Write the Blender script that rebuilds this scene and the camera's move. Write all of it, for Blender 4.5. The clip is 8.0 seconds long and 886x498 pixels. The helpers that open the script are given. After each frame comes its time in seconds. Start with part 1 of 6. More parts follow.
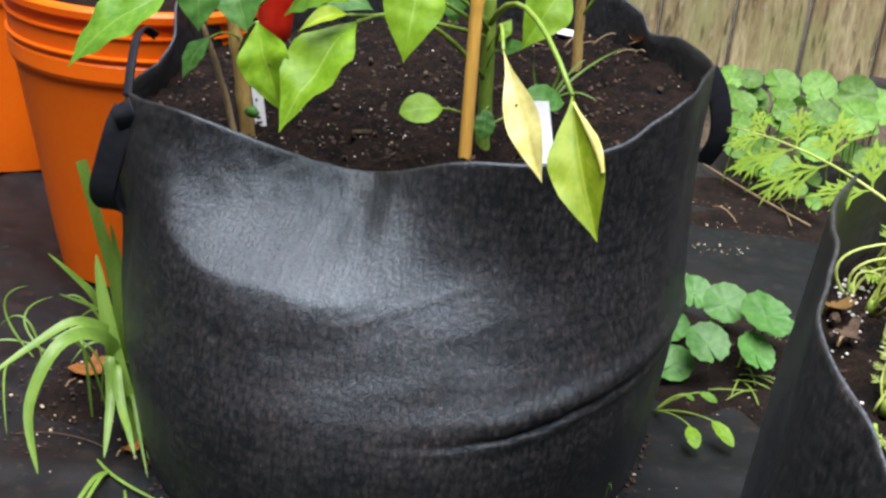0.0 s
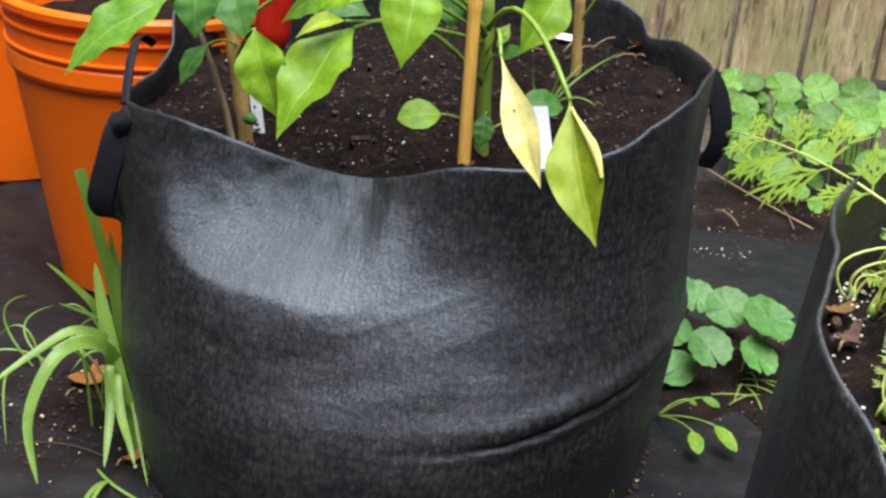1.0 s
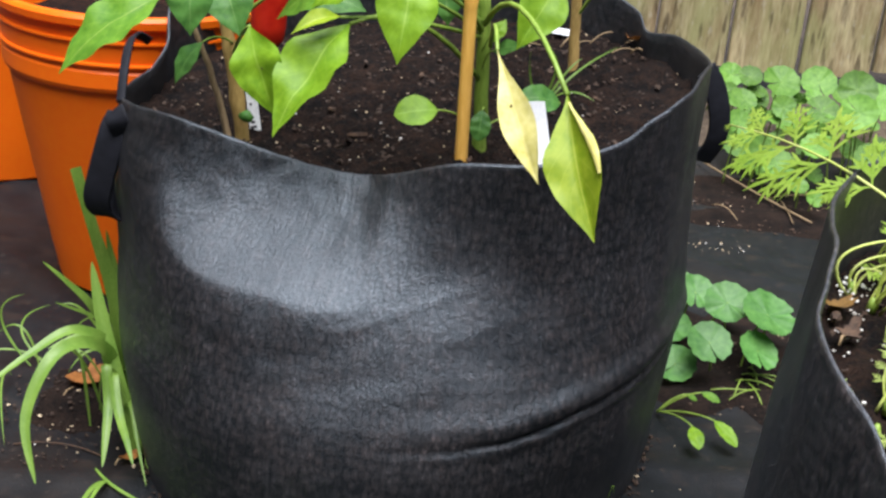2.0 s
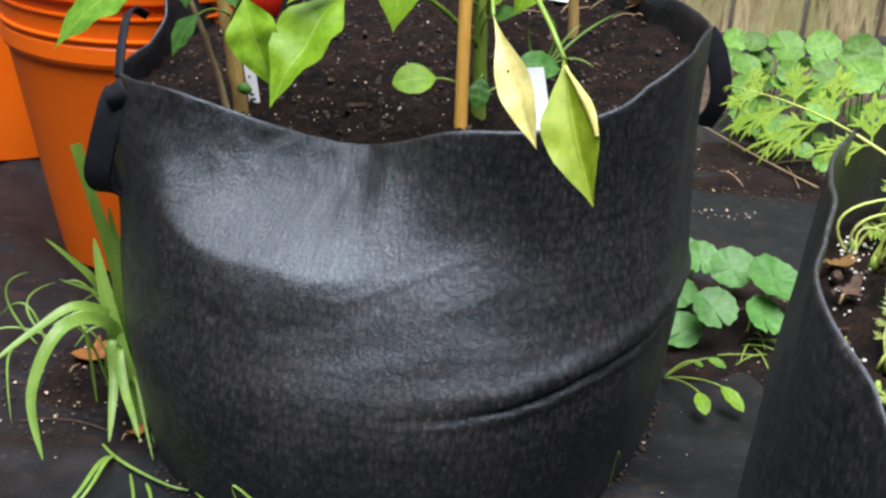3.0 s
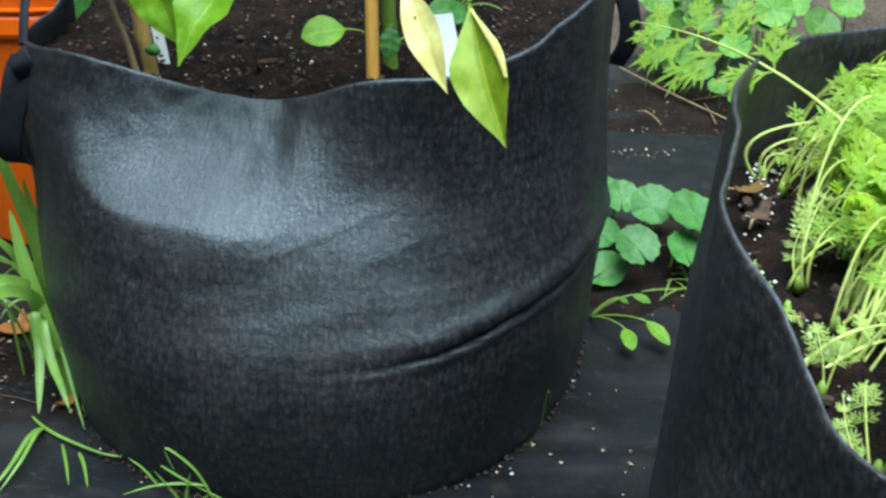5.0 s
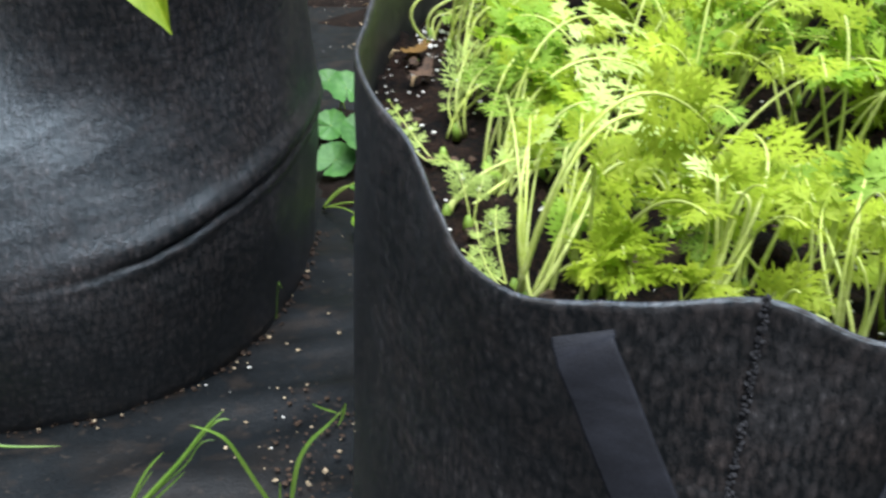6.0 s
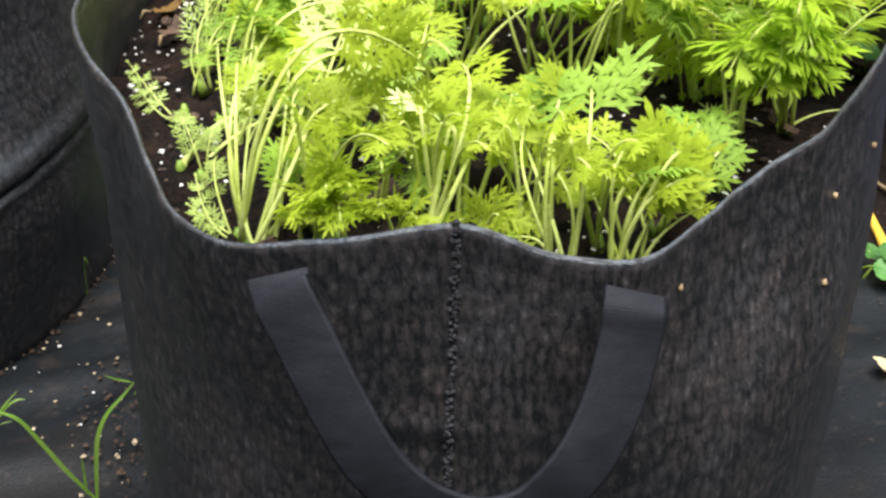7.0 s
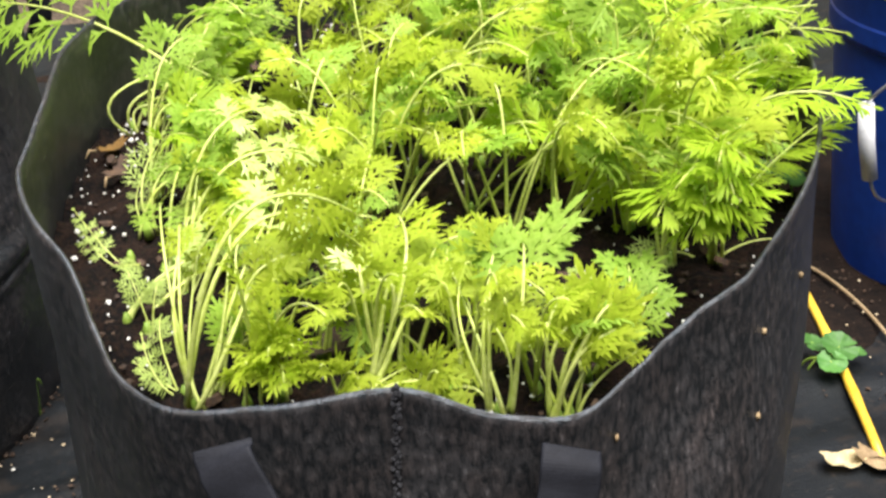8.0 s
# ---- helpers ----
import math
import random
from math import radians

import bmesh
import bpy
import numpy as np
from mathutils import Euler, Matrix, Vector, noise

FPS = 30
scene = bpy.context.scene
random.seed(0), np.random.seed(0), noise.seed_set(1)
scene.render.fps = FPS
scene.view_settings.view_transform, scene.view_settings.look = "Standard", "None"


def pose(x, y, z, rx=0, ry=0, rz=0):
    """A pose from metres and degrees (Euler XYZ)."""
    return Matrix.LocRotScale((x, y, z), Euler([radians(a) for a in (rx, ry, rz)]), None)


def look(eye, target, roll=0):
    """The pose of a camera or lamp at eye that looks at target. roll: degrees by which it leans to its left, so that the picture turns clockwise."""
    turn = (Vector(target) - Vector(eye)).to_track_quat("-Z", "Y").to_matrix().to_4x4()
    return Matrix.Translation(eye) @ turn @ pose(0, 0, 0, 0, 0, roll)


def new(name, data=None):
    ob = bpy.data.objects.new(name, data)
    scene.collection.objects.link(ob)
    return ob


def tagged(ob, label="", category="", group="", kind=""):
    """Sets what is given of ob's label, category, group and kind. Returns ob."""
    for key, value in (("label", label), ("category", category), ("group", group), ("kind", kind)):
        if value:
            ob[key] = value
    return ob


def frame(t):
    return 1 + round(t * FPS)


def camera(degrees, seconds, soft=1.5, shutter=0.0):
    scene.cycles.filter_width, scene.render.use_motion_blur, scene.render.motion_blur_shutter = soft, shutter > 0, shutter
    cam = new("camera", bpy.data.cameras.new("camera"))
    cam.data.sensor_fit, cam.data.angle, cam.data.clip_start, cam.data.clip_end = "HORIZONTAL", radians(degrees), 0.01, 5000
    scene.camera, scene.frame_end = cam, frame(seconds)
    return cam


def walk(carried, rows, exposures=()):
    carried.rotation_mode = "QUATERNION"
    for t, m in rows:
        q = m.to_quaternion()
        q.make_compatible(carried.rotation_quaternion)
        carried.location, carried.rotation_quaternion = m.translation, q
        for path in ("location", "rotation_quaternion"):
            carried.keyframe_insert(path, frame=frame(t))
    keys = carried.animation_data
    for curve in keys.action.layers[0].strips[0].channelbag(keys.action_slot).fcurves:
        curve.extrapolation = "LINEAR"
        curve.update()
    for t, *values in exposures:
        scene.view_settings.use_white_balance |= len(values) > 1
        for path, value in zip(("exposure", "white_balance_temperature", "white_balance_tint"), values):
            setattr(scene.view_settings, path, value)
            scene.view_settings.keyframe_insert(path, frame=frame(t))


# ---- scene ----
cam = camera(37.9, 8.0, soft=2.6, shutter=0.2)
PATH = [
    (0, (0.023, -0.003, 0.721), (0.034, 1.839, -0.057), 5.9),
    (0.5, (0.025, -0.002, 0.721), (0.032, 1.842, -0.053), 5.7),
    (1, (0.027, 0.002, 0.72), (0.031, 1.848, -0.051), 5.4),
    (2.5, (0.03, 0.007, 0.716), (0.033, 1.845, -0.073), 4.6),
    (3, (0.037, 0.007, 0.712), (0.029, 1.835, -0.099), 3.8),
    (3.5, (0.041, 0.005, 0.712), (0.027, 1.826, -0.116), 3.3),
    (4, (0.039, 0.003, 0.711), (0.029, 1.821, -0.123), 2.9),
    (4.2, (0.038, 0.002, 0.711), (0.032, 1.819, -0.124), 2.8),
    (5.3, (0.063, -0.002, 0.703), (0.241, 1.778, -0.192), 1.1),
    (5.5, (0.08, -0.007, 0.697), (0.321, 1.753, -0.222), 0.4),
    (6, (0.122, -0.03, 0.686), (0.519, 1.67, -0.289), -0.6),
    (6.5, (0.162, -0.046, 0.679), (0.663, 1.603, -0.337), -1.6),
    (7, (0.197, -0.059, 0.677), (0.744, 1.566, -0.353), -2.8),
    (7.5, (0.206, -0.064, 0.692), (0.809, 1.555, -0.317), -3.0),
    (8, (0.21, -0.057, 0.721), (0.837, 1.589, -0.228), -3.7),
]
EXPOSURES = [(0.0, 1.03, 6180, 15), (2.5, 0.99, 6120, 15), (3.0, 1.03, 6100, 15), (4.0, 1.00, 6020, 13), (5.3, 0.98, 5350, -6), (5.5, 1.01, 5420, -1), (6.2, 0.98, 6050, 9), (6.8, 1.17, 6300, 11), (8.0, 1.20, 6600, 12)]
walk(cam, [(t, look(eye, target, roll)) for t, eye, target, roll in PATH], EXPOSURES)

# ---- world, sun, exposure ----
world = bpy.data.worlds.new("sky")
scene.world = world
world.use_nodes = True
wn = world.node_tree.nodes
sky = wn.new("ShaderNodeTexSky")
sky.sky_type, sky.sun_disc = "NISHITA", False
SUN_ELEV, SUN_TURN = 76.0, 175.0          # degrees; the turn is clockwise from +y
sky.sun_elevation, sky.sun_rotation = radians(SUN_ELEV), radians(SUN_TURN)
sky.air_density, sky.dust_density, sky.ozone_density = 1.0, 1.2, 1.5
wn["Background"].inputs["Strength"].default_value = 0.105
world.node_tree.links.new(sky.outputs["Color"], wn["Background"].inputs["Color"])
sun_data = bpy.data.lights.new("sun", "SUN")
sun_data.energy, sun_data.angle, sun_data.color = 5.0, radians(52), (1.0, 0.98, 0.945)
sun = new("sun", sun_data)
toward_sun = Vector((math.sin(radians(SUN_TURN)) * math.cos(radians(SUN_ELEV)), math.cos(radians(SUN_TURN)) * math.cos(radians(SUN_ELEV)), math.sin(radians(SUN_ELEV))))
sun.rotation_euler = toward_sun.to_track_quat("Z", "Y").to_euler()

rnd = random.Random(7)


# ---- materials ----
def material(name, low, high, scale=40.0, fine=400.0, rough=0.8, bump=0.3, depth=0.002, stretch=(1, 1, 1), metal=0.0, spec=0.5,
             sheen=0.0, through_light=0.0, coat=0.0, vary=0.0, mid=(0.35, 0.65)):
    """A surface whose colour runs from low to high by noise at two scales, with fine relief."""
    m = bpy.data.materials.new(name)
    m.use_nodes = True
    nt = m.node_tree
    n, l = nt.nodes, nt.links
    b = n["Principled BSDF"]
    out = n["Material Output"]
    tc = n.new("ShaderNodeTexCoord")
    mp = n.new("ShaderNodeMapping")
    mp.inputs["Scale"].default_value = stretch
    l.new(tc.outputs["Object"], mp.inputs["Vector"])
    big = n.new("ShaderNodeTexNoise")
    big.inputs["Scale"].default_value, big.inputs["Detail"].default_value = scale, 4
    small = n.new("ShaderNodeTexNoise")
    small.inputs["Scale"].default_value, small.inputs["Detail"].default_value = fine, 3
    l.new(mp.outputs["Vector"], big.inputs["Vector"])
    l.new(mp.outputs["Vector"], small.inputs["Vector"])
    add = n.new("ShaderNodeMath")
    add.operation = "ADD"
    half = n.new("ShaderNodeMath")
    half.operation = "MULTIPLY"
    half.inputs[1].default_value = 0.5
    l.new(big.outputs["Fac"], add.inputs[0])
    l.new(small.outputs["Fac"], add.inputs[1])
    l.new(add.outputs[0], half.inputs[0])
    ramp = n.new("ShaderNodeValToRGB")
    ramp.color_ramp.elements[0].position, ramp.color_ramp.elements[1].position = mid
    ramp.color_ramp.elements[0].color, ramp.color_ramp.elements[1].color = (*low, 1), (*high, 1)
    l.new(half.outputs[0], ramp.inputs["Fac"])
    color = ramp.outputs["Color"]
    if vary:
        info = n.new("ShaderNodeObjectInfo")
        rng = n.new("ShaderNodeMapRange")
        rng.inputs["To Min"].default_value, rng.inputs["To Max"].default_value = 1 - vary, 1 + vary
        l.new(info.outputs["Random"], rng.inputs["Value"])
        hsv = n.new("ShaderNodeHueSaturation")
        l.new(rng.outputs["Result"], hsv.inputs["Value"])
        l.new(color, hsv.inputs["Color"])
        color = hsv.outputs["Color"]
    l.new(color, b.inputs["Base Color"])
    b.inputs["Roughness"].default_value, b.inputs["Metallic"].default_value = rough, metal
    b.inputs["Specular IOR Level"].default_value = spec
    b.inputs["Sheen Weight"].default_value, b.inputs["Coat Weight"].default_value = sheen, coat
    if bump:
        bp = n.new("ShaderNodeBump")
        bp.inputs["Strength"].default_value, bp.inputs["Distance"].default_value = bump, depth
        l.new(half.outputs[0], bp.inputs["Height"])
        l.new(bp.outputs["Normal"], b.inputs["Normal"])
    if through_light:
        tr = n.new("ShaderNodeBsdfTranslucent")
        mix = n.new("ShaderNodeMixShader")
        mix.inputs[0].default_value = through_light
        l.new(color, tr.inputs["Color"])
        l.new(b.outputs[0], mix.inputs[1])
        l.new(tr.outputs[0], mix.inputs[2])
        l.new(mix.outputs[0], out.inputs["Surface"])
    return m


def leaf_material(name, low, high, vein, side_veins=7.0, glow=0.35, rough=0.36, vary=0.12):
    """A leaf blade: UV x runs across, y along; a pale midrib and slanting side veins."""
    m = material(name, low, high, 60, 170, rough + 0.12, 0.15, 0.001, through_light=glow, vary=vary, spec=0.30)
    nt = m.node_tree
    n, l = nt.nodes, nt.links
    b = n["Principled BSDF"]
    uv = n.new("ShaderNodeUVMap")
    sep = n.new("ShaderNodeSeparateXYZ")
    l.new(uv.outputs["UV"], sep.inputs[0])

    def calc(op, a, c):
        node = n.new("ShaderNodeMath")
        node.operation = op
        for i, v in enumerate((a, c)):
            if isinstance(v, (int, float)):
                node.inputs[i].default_value = v
            elif v is not None:
                l.new(v, node.inputs[i])
        return node.outputs[0]

    off = calc("ABSOLUTE", calc("SUBTRACT", sep.outputs[0], 0.5), None)
    rib = calc("LESS_THAN", off, 0.014)
    slant = calc("SUBTRACT", sep.outputs[1], calc("MULTIPLY", off, 0.55))
    wave = calc("ABSOLUTE", calc("SINE", calc("MULTIPLY", slant, side_veins * math.pi), None), None)
    side = calc("MULTIPLY", calc("LESS_THAN", wave, 0.10), 0.22)
    fac = calc("MAXIMUM", calc("MULTIPLY", rib, 0.62), side)
    src = b.inputs["Base Color"].links[0].from_socket
    mix = n.new("ShaderNodeMix")
    mix.data_type = "RGBA"
    l.new(fac, mix.inputs[0])
    l.new(src, mix.inputs[6])
    mix.inputs[7].default_value = (*vein, 1)
    l.new(mix.outputs[2], b.inputs["Base Color"])
    for node in n:
        if node.type == "BSDF_TRANSLUCENT":
            l.new(mix.outputs[2], node.inputs["Color"])
    return m


def felt_material(name, low, high, lint):
    """Needle-punched felt: rows of short upright stitches (UV in metres round and up), fibres and pale lint."""
    m = bpy.data.materials.new(name)
    m.use_nodes = True
    n, l = m.node_tree.nodes, m.node_tree.links
    b = n["Principled BSDF"]
    tc = n.new("ShaderNodeTexCoord")

    def tex(kind, scale, stretch, detail=5.0, space="Object"):
        mp = n.new("ShaderNodeMapping")
        mp.inputs["Scale"].default_value = stretch
        l.new(tc.outputs[space], mp.inputs["Vector"])
        t = n.new(kind)
        t.inputs["Scale"].default_value = scale
        if kind == "ShaderNodeTexNoise":
            t.inputs["Detail"].default_value, t.inputs["Roughness"].default_value = detail, 0.65
        else:
            t.inputs["Randomness"].default_value = 0.62
        l.new(mp.outputs["Vector"], t.inputs["Vector"])
        return t.outputs["Fac"] if kind == "ShaderNodeTexNoise" else t.outputs["Distance"]

    def calc(op, a, c):
        node = n.new("ShaderNodeMath")
        node.operation = op
        for i, v in enumerate((a, c)):
            if isinstance(v, (int, float)):
                node.inputs[i].default_value = v
            else:
                l.new(v, node.inputs[i])
        return node.outputs[0]

    fibre = tex("ShaderNodeTexNoise", 380, (1, 1, 0.4))
    fine = tex("ShaderNodeTexNoise", 1000, (1, 1, 0.3), 3)
    stitch = tex("ShaderNodeTexVoronoi", 200, (1, 0.55, 1), 0, "UV")
    crinkle = tex("ShaderNodeTexNoise", 110, (1, 1, 0.7), 3)
    blotch = tex("ShaderNodeTexNoise", 14, (1, 1, 1), 4)
    mixed = calc("ADD", calc("MULTIPLY", fibre, 0.45), calc("ADD", calc("MULTIPLY", fine, 0.3), calc("MULTIPLY", blotch, 0.25)))
    mixed = calc("ADD", mixed, calc("MULTIPLY", calc("SUBTRACT", 0.42, stitch), 0.25))
    ramp = n.new("ShaderNodeValToRGB")
    e = ramp.color_ramp.elements
    e[0].position, e[1].position = 0.39, 0.60
    e[0].color, e[1].color = (*low, 1), (*high, 1)
    top = e.new(0.68)
    top.color = (*lint, 1)
    l.new(mixed, ramp.inputs["Fac"])
    tint = n.new("ShaderNodeValToRGB")
    tint.color_ramp.elements[0].position, tint.color_ramp.elements[1].position = 0.38, 0.62
    tint.color_ramp.elements[0].color, tint.color_ramp.elements[1].color = (1.07, 0.98, 0.96, 1), (0.94, 1.0, 1.07, 1)
    hue = tex("ShaderNodeTexNoise", 38, (1, 1, 1), 3)
    l.new(hue, tint.inputs["Fac"])
    mul = n.new("ShaderNodeMix")
    mul.data_type, mul.blend_type = "RGBA", "MULTIPLY"
    mul.inputs[0].default_value = 1.0
    l.new(ramp.outputs["Color"], mul.inputs[6])
    l.new(tint.outputs["Color"], mul.inputs[7])
    l.new(mul.outputs[2], b.inputs["Base Color"])
    b.inputs["Roughness"].default_value, b.inputs["Specular IOR Level"].default_value, b.inputs["IOR"].default_value = 0.44, 1.0, 1.5
    # bluish tint puts the blue of reflected sky into the sheen
    b.inputs["Specular Tint"].default_value = (0.78, 0.91, 1.0, 1)
    height = calc("ADD", calc("MULTIPLY", fibre, 0.8), calc("ADD", calc("MULTIPLY", fine, 0.6), calc("ADD", calc("MULTIPLY", stitch, -0.36), calc("MULTIPLY", crinkle, 0.42))))
    bp = n.new("ShaderNodeBump")
    bp.inputs["Strength"].default_value, bp.inputs["Distance"].default_value = 0.40, 0.0030
    l.new(height, bp.inputs["Height"])
    l.new(bp.outputs["Normal"], b.inputs["Normal"])
    return m


# copy of the felt below with its belly's shade put into a darker colour
FELT_SHADED = felt_material("shaded_black_felt", (0.0014, 0.0012, 0.0012), (0.0300, 0.0260, 0.0250), (0.080, 0.072, 0.070))
FELT = felt_material("plain_black_felt", (0.0017, 0.0015, 0.0014), (0.0432, 0.0370, 0.0346), (0.100, 0.090, 0.086))
FELT_EDGE = material("cut_felt_edge", (0.012, 0.012, 0.012), (0.052, 0.050, 0.047), 140, 900, 0.95, 0.5, 0.001)
WEBBING = material("black_webbing", (0.0048, 0.0052, 0.0072), (0.0132, 0.0142, 0.0190), 60, 900, 0.7, 0.4, 0.0008, (1, 1, 3), spec=0.2)
def add_ribs(m, per_metre, strength):
    """Fine ribs across a band whose UV y runs along it in metres."""
    n, l = m.node_tree.nodes, m.node_tree.links
    uv, sep = n.new("ShaderNodeUVMap"), n.new("ShaderNodeSeparateXYZ")
    l.new(uv.outputs["UV"], sep.inputs[0])
    mul, sine, bp = n.new("ShaderNodeMath"), n.new("ShaderNodeMath"), n.new("ShaderNodeBump")
    mul.operation, sine.operation = "MULTIPLY", "SINE"
    mul.inputs[1].default_value = per_metre * 2 * math.pi
    l.new(sep.outputs[1], mul.inputs[0])
    l.new(mul.outputs[0], sine.inputs[0])
    l.new(sine.outputs[0], bp.inputs["Height"])
    bp.inputs["Strength"].default_value, bp.inputs["Distance"].default_value = strength, 0.0005
    b = n["Principled BSDF"]
    l.new(b.inputs["Normal"].links[0].from_socket, bp.inputs["Normal"])
    l.new(bp.outputs["Normal"], b.inputs["Normal"])


add_ribs(WEBBING, 900, 0.10)
THREAD = material("seam_thread", (0.006, 0.006, 0.008), (0.03, 0.03, 0.034), 200, 900, 0.9, 0.8, 0.002)
SOIL = material("potting_soil", (0.0010, 0.0005, 0.0003), (0.0165, 0.0080, 0.0043), 45, 320, 0.9, 1.0, 0.007, mid=(0.42, 0.64), spec=0.15)
DIRT = material("dry_dirt", (0.002, 0.0015, 0.0012), (0.019, 0.0110, 0.0072), 30, 260, 0.95, 0.9, 0.005, mid=(0.36, 0.7), spec=0.15)
FABRIC = material("weed_fabric", (0.0016, 0.0024, 0.0030), (0.0075, 0.0095, 0.0112), 26, 420, 0.55, 0.5, 0.0028, spec=0.24)
EARTH = material("bare_earth", (0.02, 0.014, 0.009), (0.11, 0.08, 0.05), 12, 160, 0.95, 0.9, 0.008)
PERLITE = material("perlite", (0.55, 0.53, 0.48), (0.85, 0.83, 0.78), 300, 900, 0.9, 0.5, 0.001)
GRIT = material("pale_grit", (0.30, 0.22, 0.12), (0.62, 0.50, 0.34), 300, 900, 0.9, 0.5, 0.001)
CHIP = material("bark_chip", (0.014, 0.008, 0.0045), (0.082, 0.045, 0.024), 120, 700, 0.85, 0.6, 0.002, vary=0.4)
ORANGE = material("orange_plastic", (0.97, 0.155, 0.002), (1.0, 0.190, 0.003), 6, 90, 0.36, 0.04, 0.0006, spec=0.38, through_light=0.15)
RED = material("ripe_pepper", (0.50, 0.012, 0.006), (0.66, 0.030, 0.010), 20, 90, 0.25, 0.05, 0.0008)
BLUE = material("blue_plastic", (0.004, 0.030, 0.20), (0.008, 0.050, 0.30), 8, 90, 0.32, 0.06, 0.0008)
WHITE = material("white_plastic", (0.66, 0.67, 0.67), (0.80, 0.81, 0.81), 30, 300, 0.45, 0.1, 0.0006)
INK = material("black_ink", (0.01, 0.01, 0.012), (0.03, 0.03, 0.03), 60, 300, 0.6, 0.0)
STEEL = material("dull_steel", (0.42, 0.42, 0.42), (0.62, 0.62, 0.62), 80, 500, 0.4, 0.1, 0.0004, metal=1.0)
BAMBOO = material("bamboo_cane", (0.64, 0.32, 0.045), (0.82, 0.48, 0.11), 30, 420, 0.45, 0.25, 0.0008, (1, 1, 0.12), spec=0.4)
YELLOW_CANE = material("yellow_cane", (0.58, 0.34, 0.02), (0.80, 0.52, 0.06), 30, 300, 0.4, 0.2, 0.0008)
BARK = material("pepper_bark", (0.33, 0.205, 0.055), (0.52, 0.35, 0.110), 60, 500, 0.7, 0.5, 0.0015, (1, 1, 0.25))
GREEN_STEM = material("green_stem", (0.15, 0.25, 0.025), (0.27, 0.39, 0.06), 50, 400, 0.5, 0.2, 0.0008, (1, 1, 0.2), through_light=0.1)
TWIG = material("dry_twig", (0.17, 0.11, 0.05), (0.36, 0.26, 0.14), 60, 500, 0.8, 0.4, 0.001, (1, 1, 0.2))
PEPPER = leaf_material("pepper_leaf", (0.130, 0.270, 0.007), (0.222, 0.395, 0.016), (0.31, 0.48, 0.06))
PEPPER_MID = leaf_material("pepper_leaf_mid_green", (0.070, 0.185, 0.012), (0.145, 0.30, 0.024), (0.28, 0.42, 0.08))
# same pepper leaf as if in shade, put into a deeper bluish green
PEPPER_SHADED = leaf_material("pepper_leaf_shaded", (0.045, 0.145, 0.025), (0.10, 0.25, 0.045), (0.20, 0.36, 0.10))
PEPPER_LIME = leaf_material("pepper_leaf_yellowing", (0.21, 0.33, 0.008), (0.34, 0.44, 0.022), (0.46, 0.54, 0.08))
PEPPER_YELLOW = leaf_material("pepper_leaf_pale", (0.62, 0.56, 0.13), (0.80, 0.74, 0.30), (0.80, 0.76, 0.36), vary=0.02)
PENNY = leaf_material("pennywort_leaf", (0.050, 0.150, 0.030), (0.105, 0.250, 0.055), (0.14, 0.30, 0.08), 9, 0.25, 0.34, 0.25)
PENNY_LIGHT = leaf_material("light_pennywort_leaf", (0.070, 0.175, 0.020), (0.150, 0.300, 0.045), (0.19, 0.34, 0.075), 9, 0.30, 0.40, 0.28)
GRASS = material("grass_blade", (0.105, 0.215, 0.024), (0.215, 0.345, 0.055), 20, 500, 0.45, 0.3, 0.0008, (3, 3, 0.3), through_light=0.3, vary=0.15)
CARROT = material("carrot_leaf", (0.36, 0.49, 0.026), (0.57, 0.66, 0.070), 25, 500, 0.55, 0.1, 0.0006, through_light=0.58, vary=0.15, spec=0.25)
CARROT_GREEN = material("fresh_carrot_leaf", (0.25, 0.42, 0.036), (0.43, 0.59, 0.095), 25, 500, 0.55, 0.1, 0.0006, through_light=0.55, vary=0.15, spec=0.25)
CARROT_STALK = material("carrot_stalk", (0.50, 0.60, 0.085), (0.76, 0.82, 0.30), 30, 400, 0.42, 0.1, 0.0006, through_light=0.25, vary=0.12)
# carrot leaf lightened so that sun highlights lie in its colour
CARROT_SUNLIT = material("sunlit_carrot_leaf", (0.40, 0.52, 0.10), (0.56, 0.66, 0.20), 25, 500, 0.40, 0.1, 0.0006, through_light=0.35, vary=0.1)
CARROT_LONG = material("lush_carrot_leaf", (0.30, 0.48, 0.022), (0.49, 0.64, 0.052), 25, 500, 0.5, 0.1, 0.0006, through_light=0.55, vary=0.15, spec=0.25)
CARROT_WISP = material("wispy_carrot_leaf", (0.30, 0.40, 0.085), (0.44, 0.54, 0.15), 25, 500, 0.55, 0.1, 0.0006, through_light=0.4, vary=0.12, spec=0.2)
DRY_LEAF = material("dry_leaf", (0.17, 0.058, 0.010), (0.36, 0.145, 0.028), 60, 500, 0.8, 0.4, 0.001, through_light=0.15, vary=0.2)
BROWN_LEAF = material("brown_leaf", (0.085, 0.045, 0.008), (0.19, 0.10, 0.016), 60, 500, 0.8, 0.4, 0.001, through_light=0.1)
PALE_LEAF = material("pale_dry_leaf", (0.44, 0.33, 0.15), (0.72, 0.60, 0.36), 60, 500, 0.8, 0.5, 0.002, through_light=0.15)


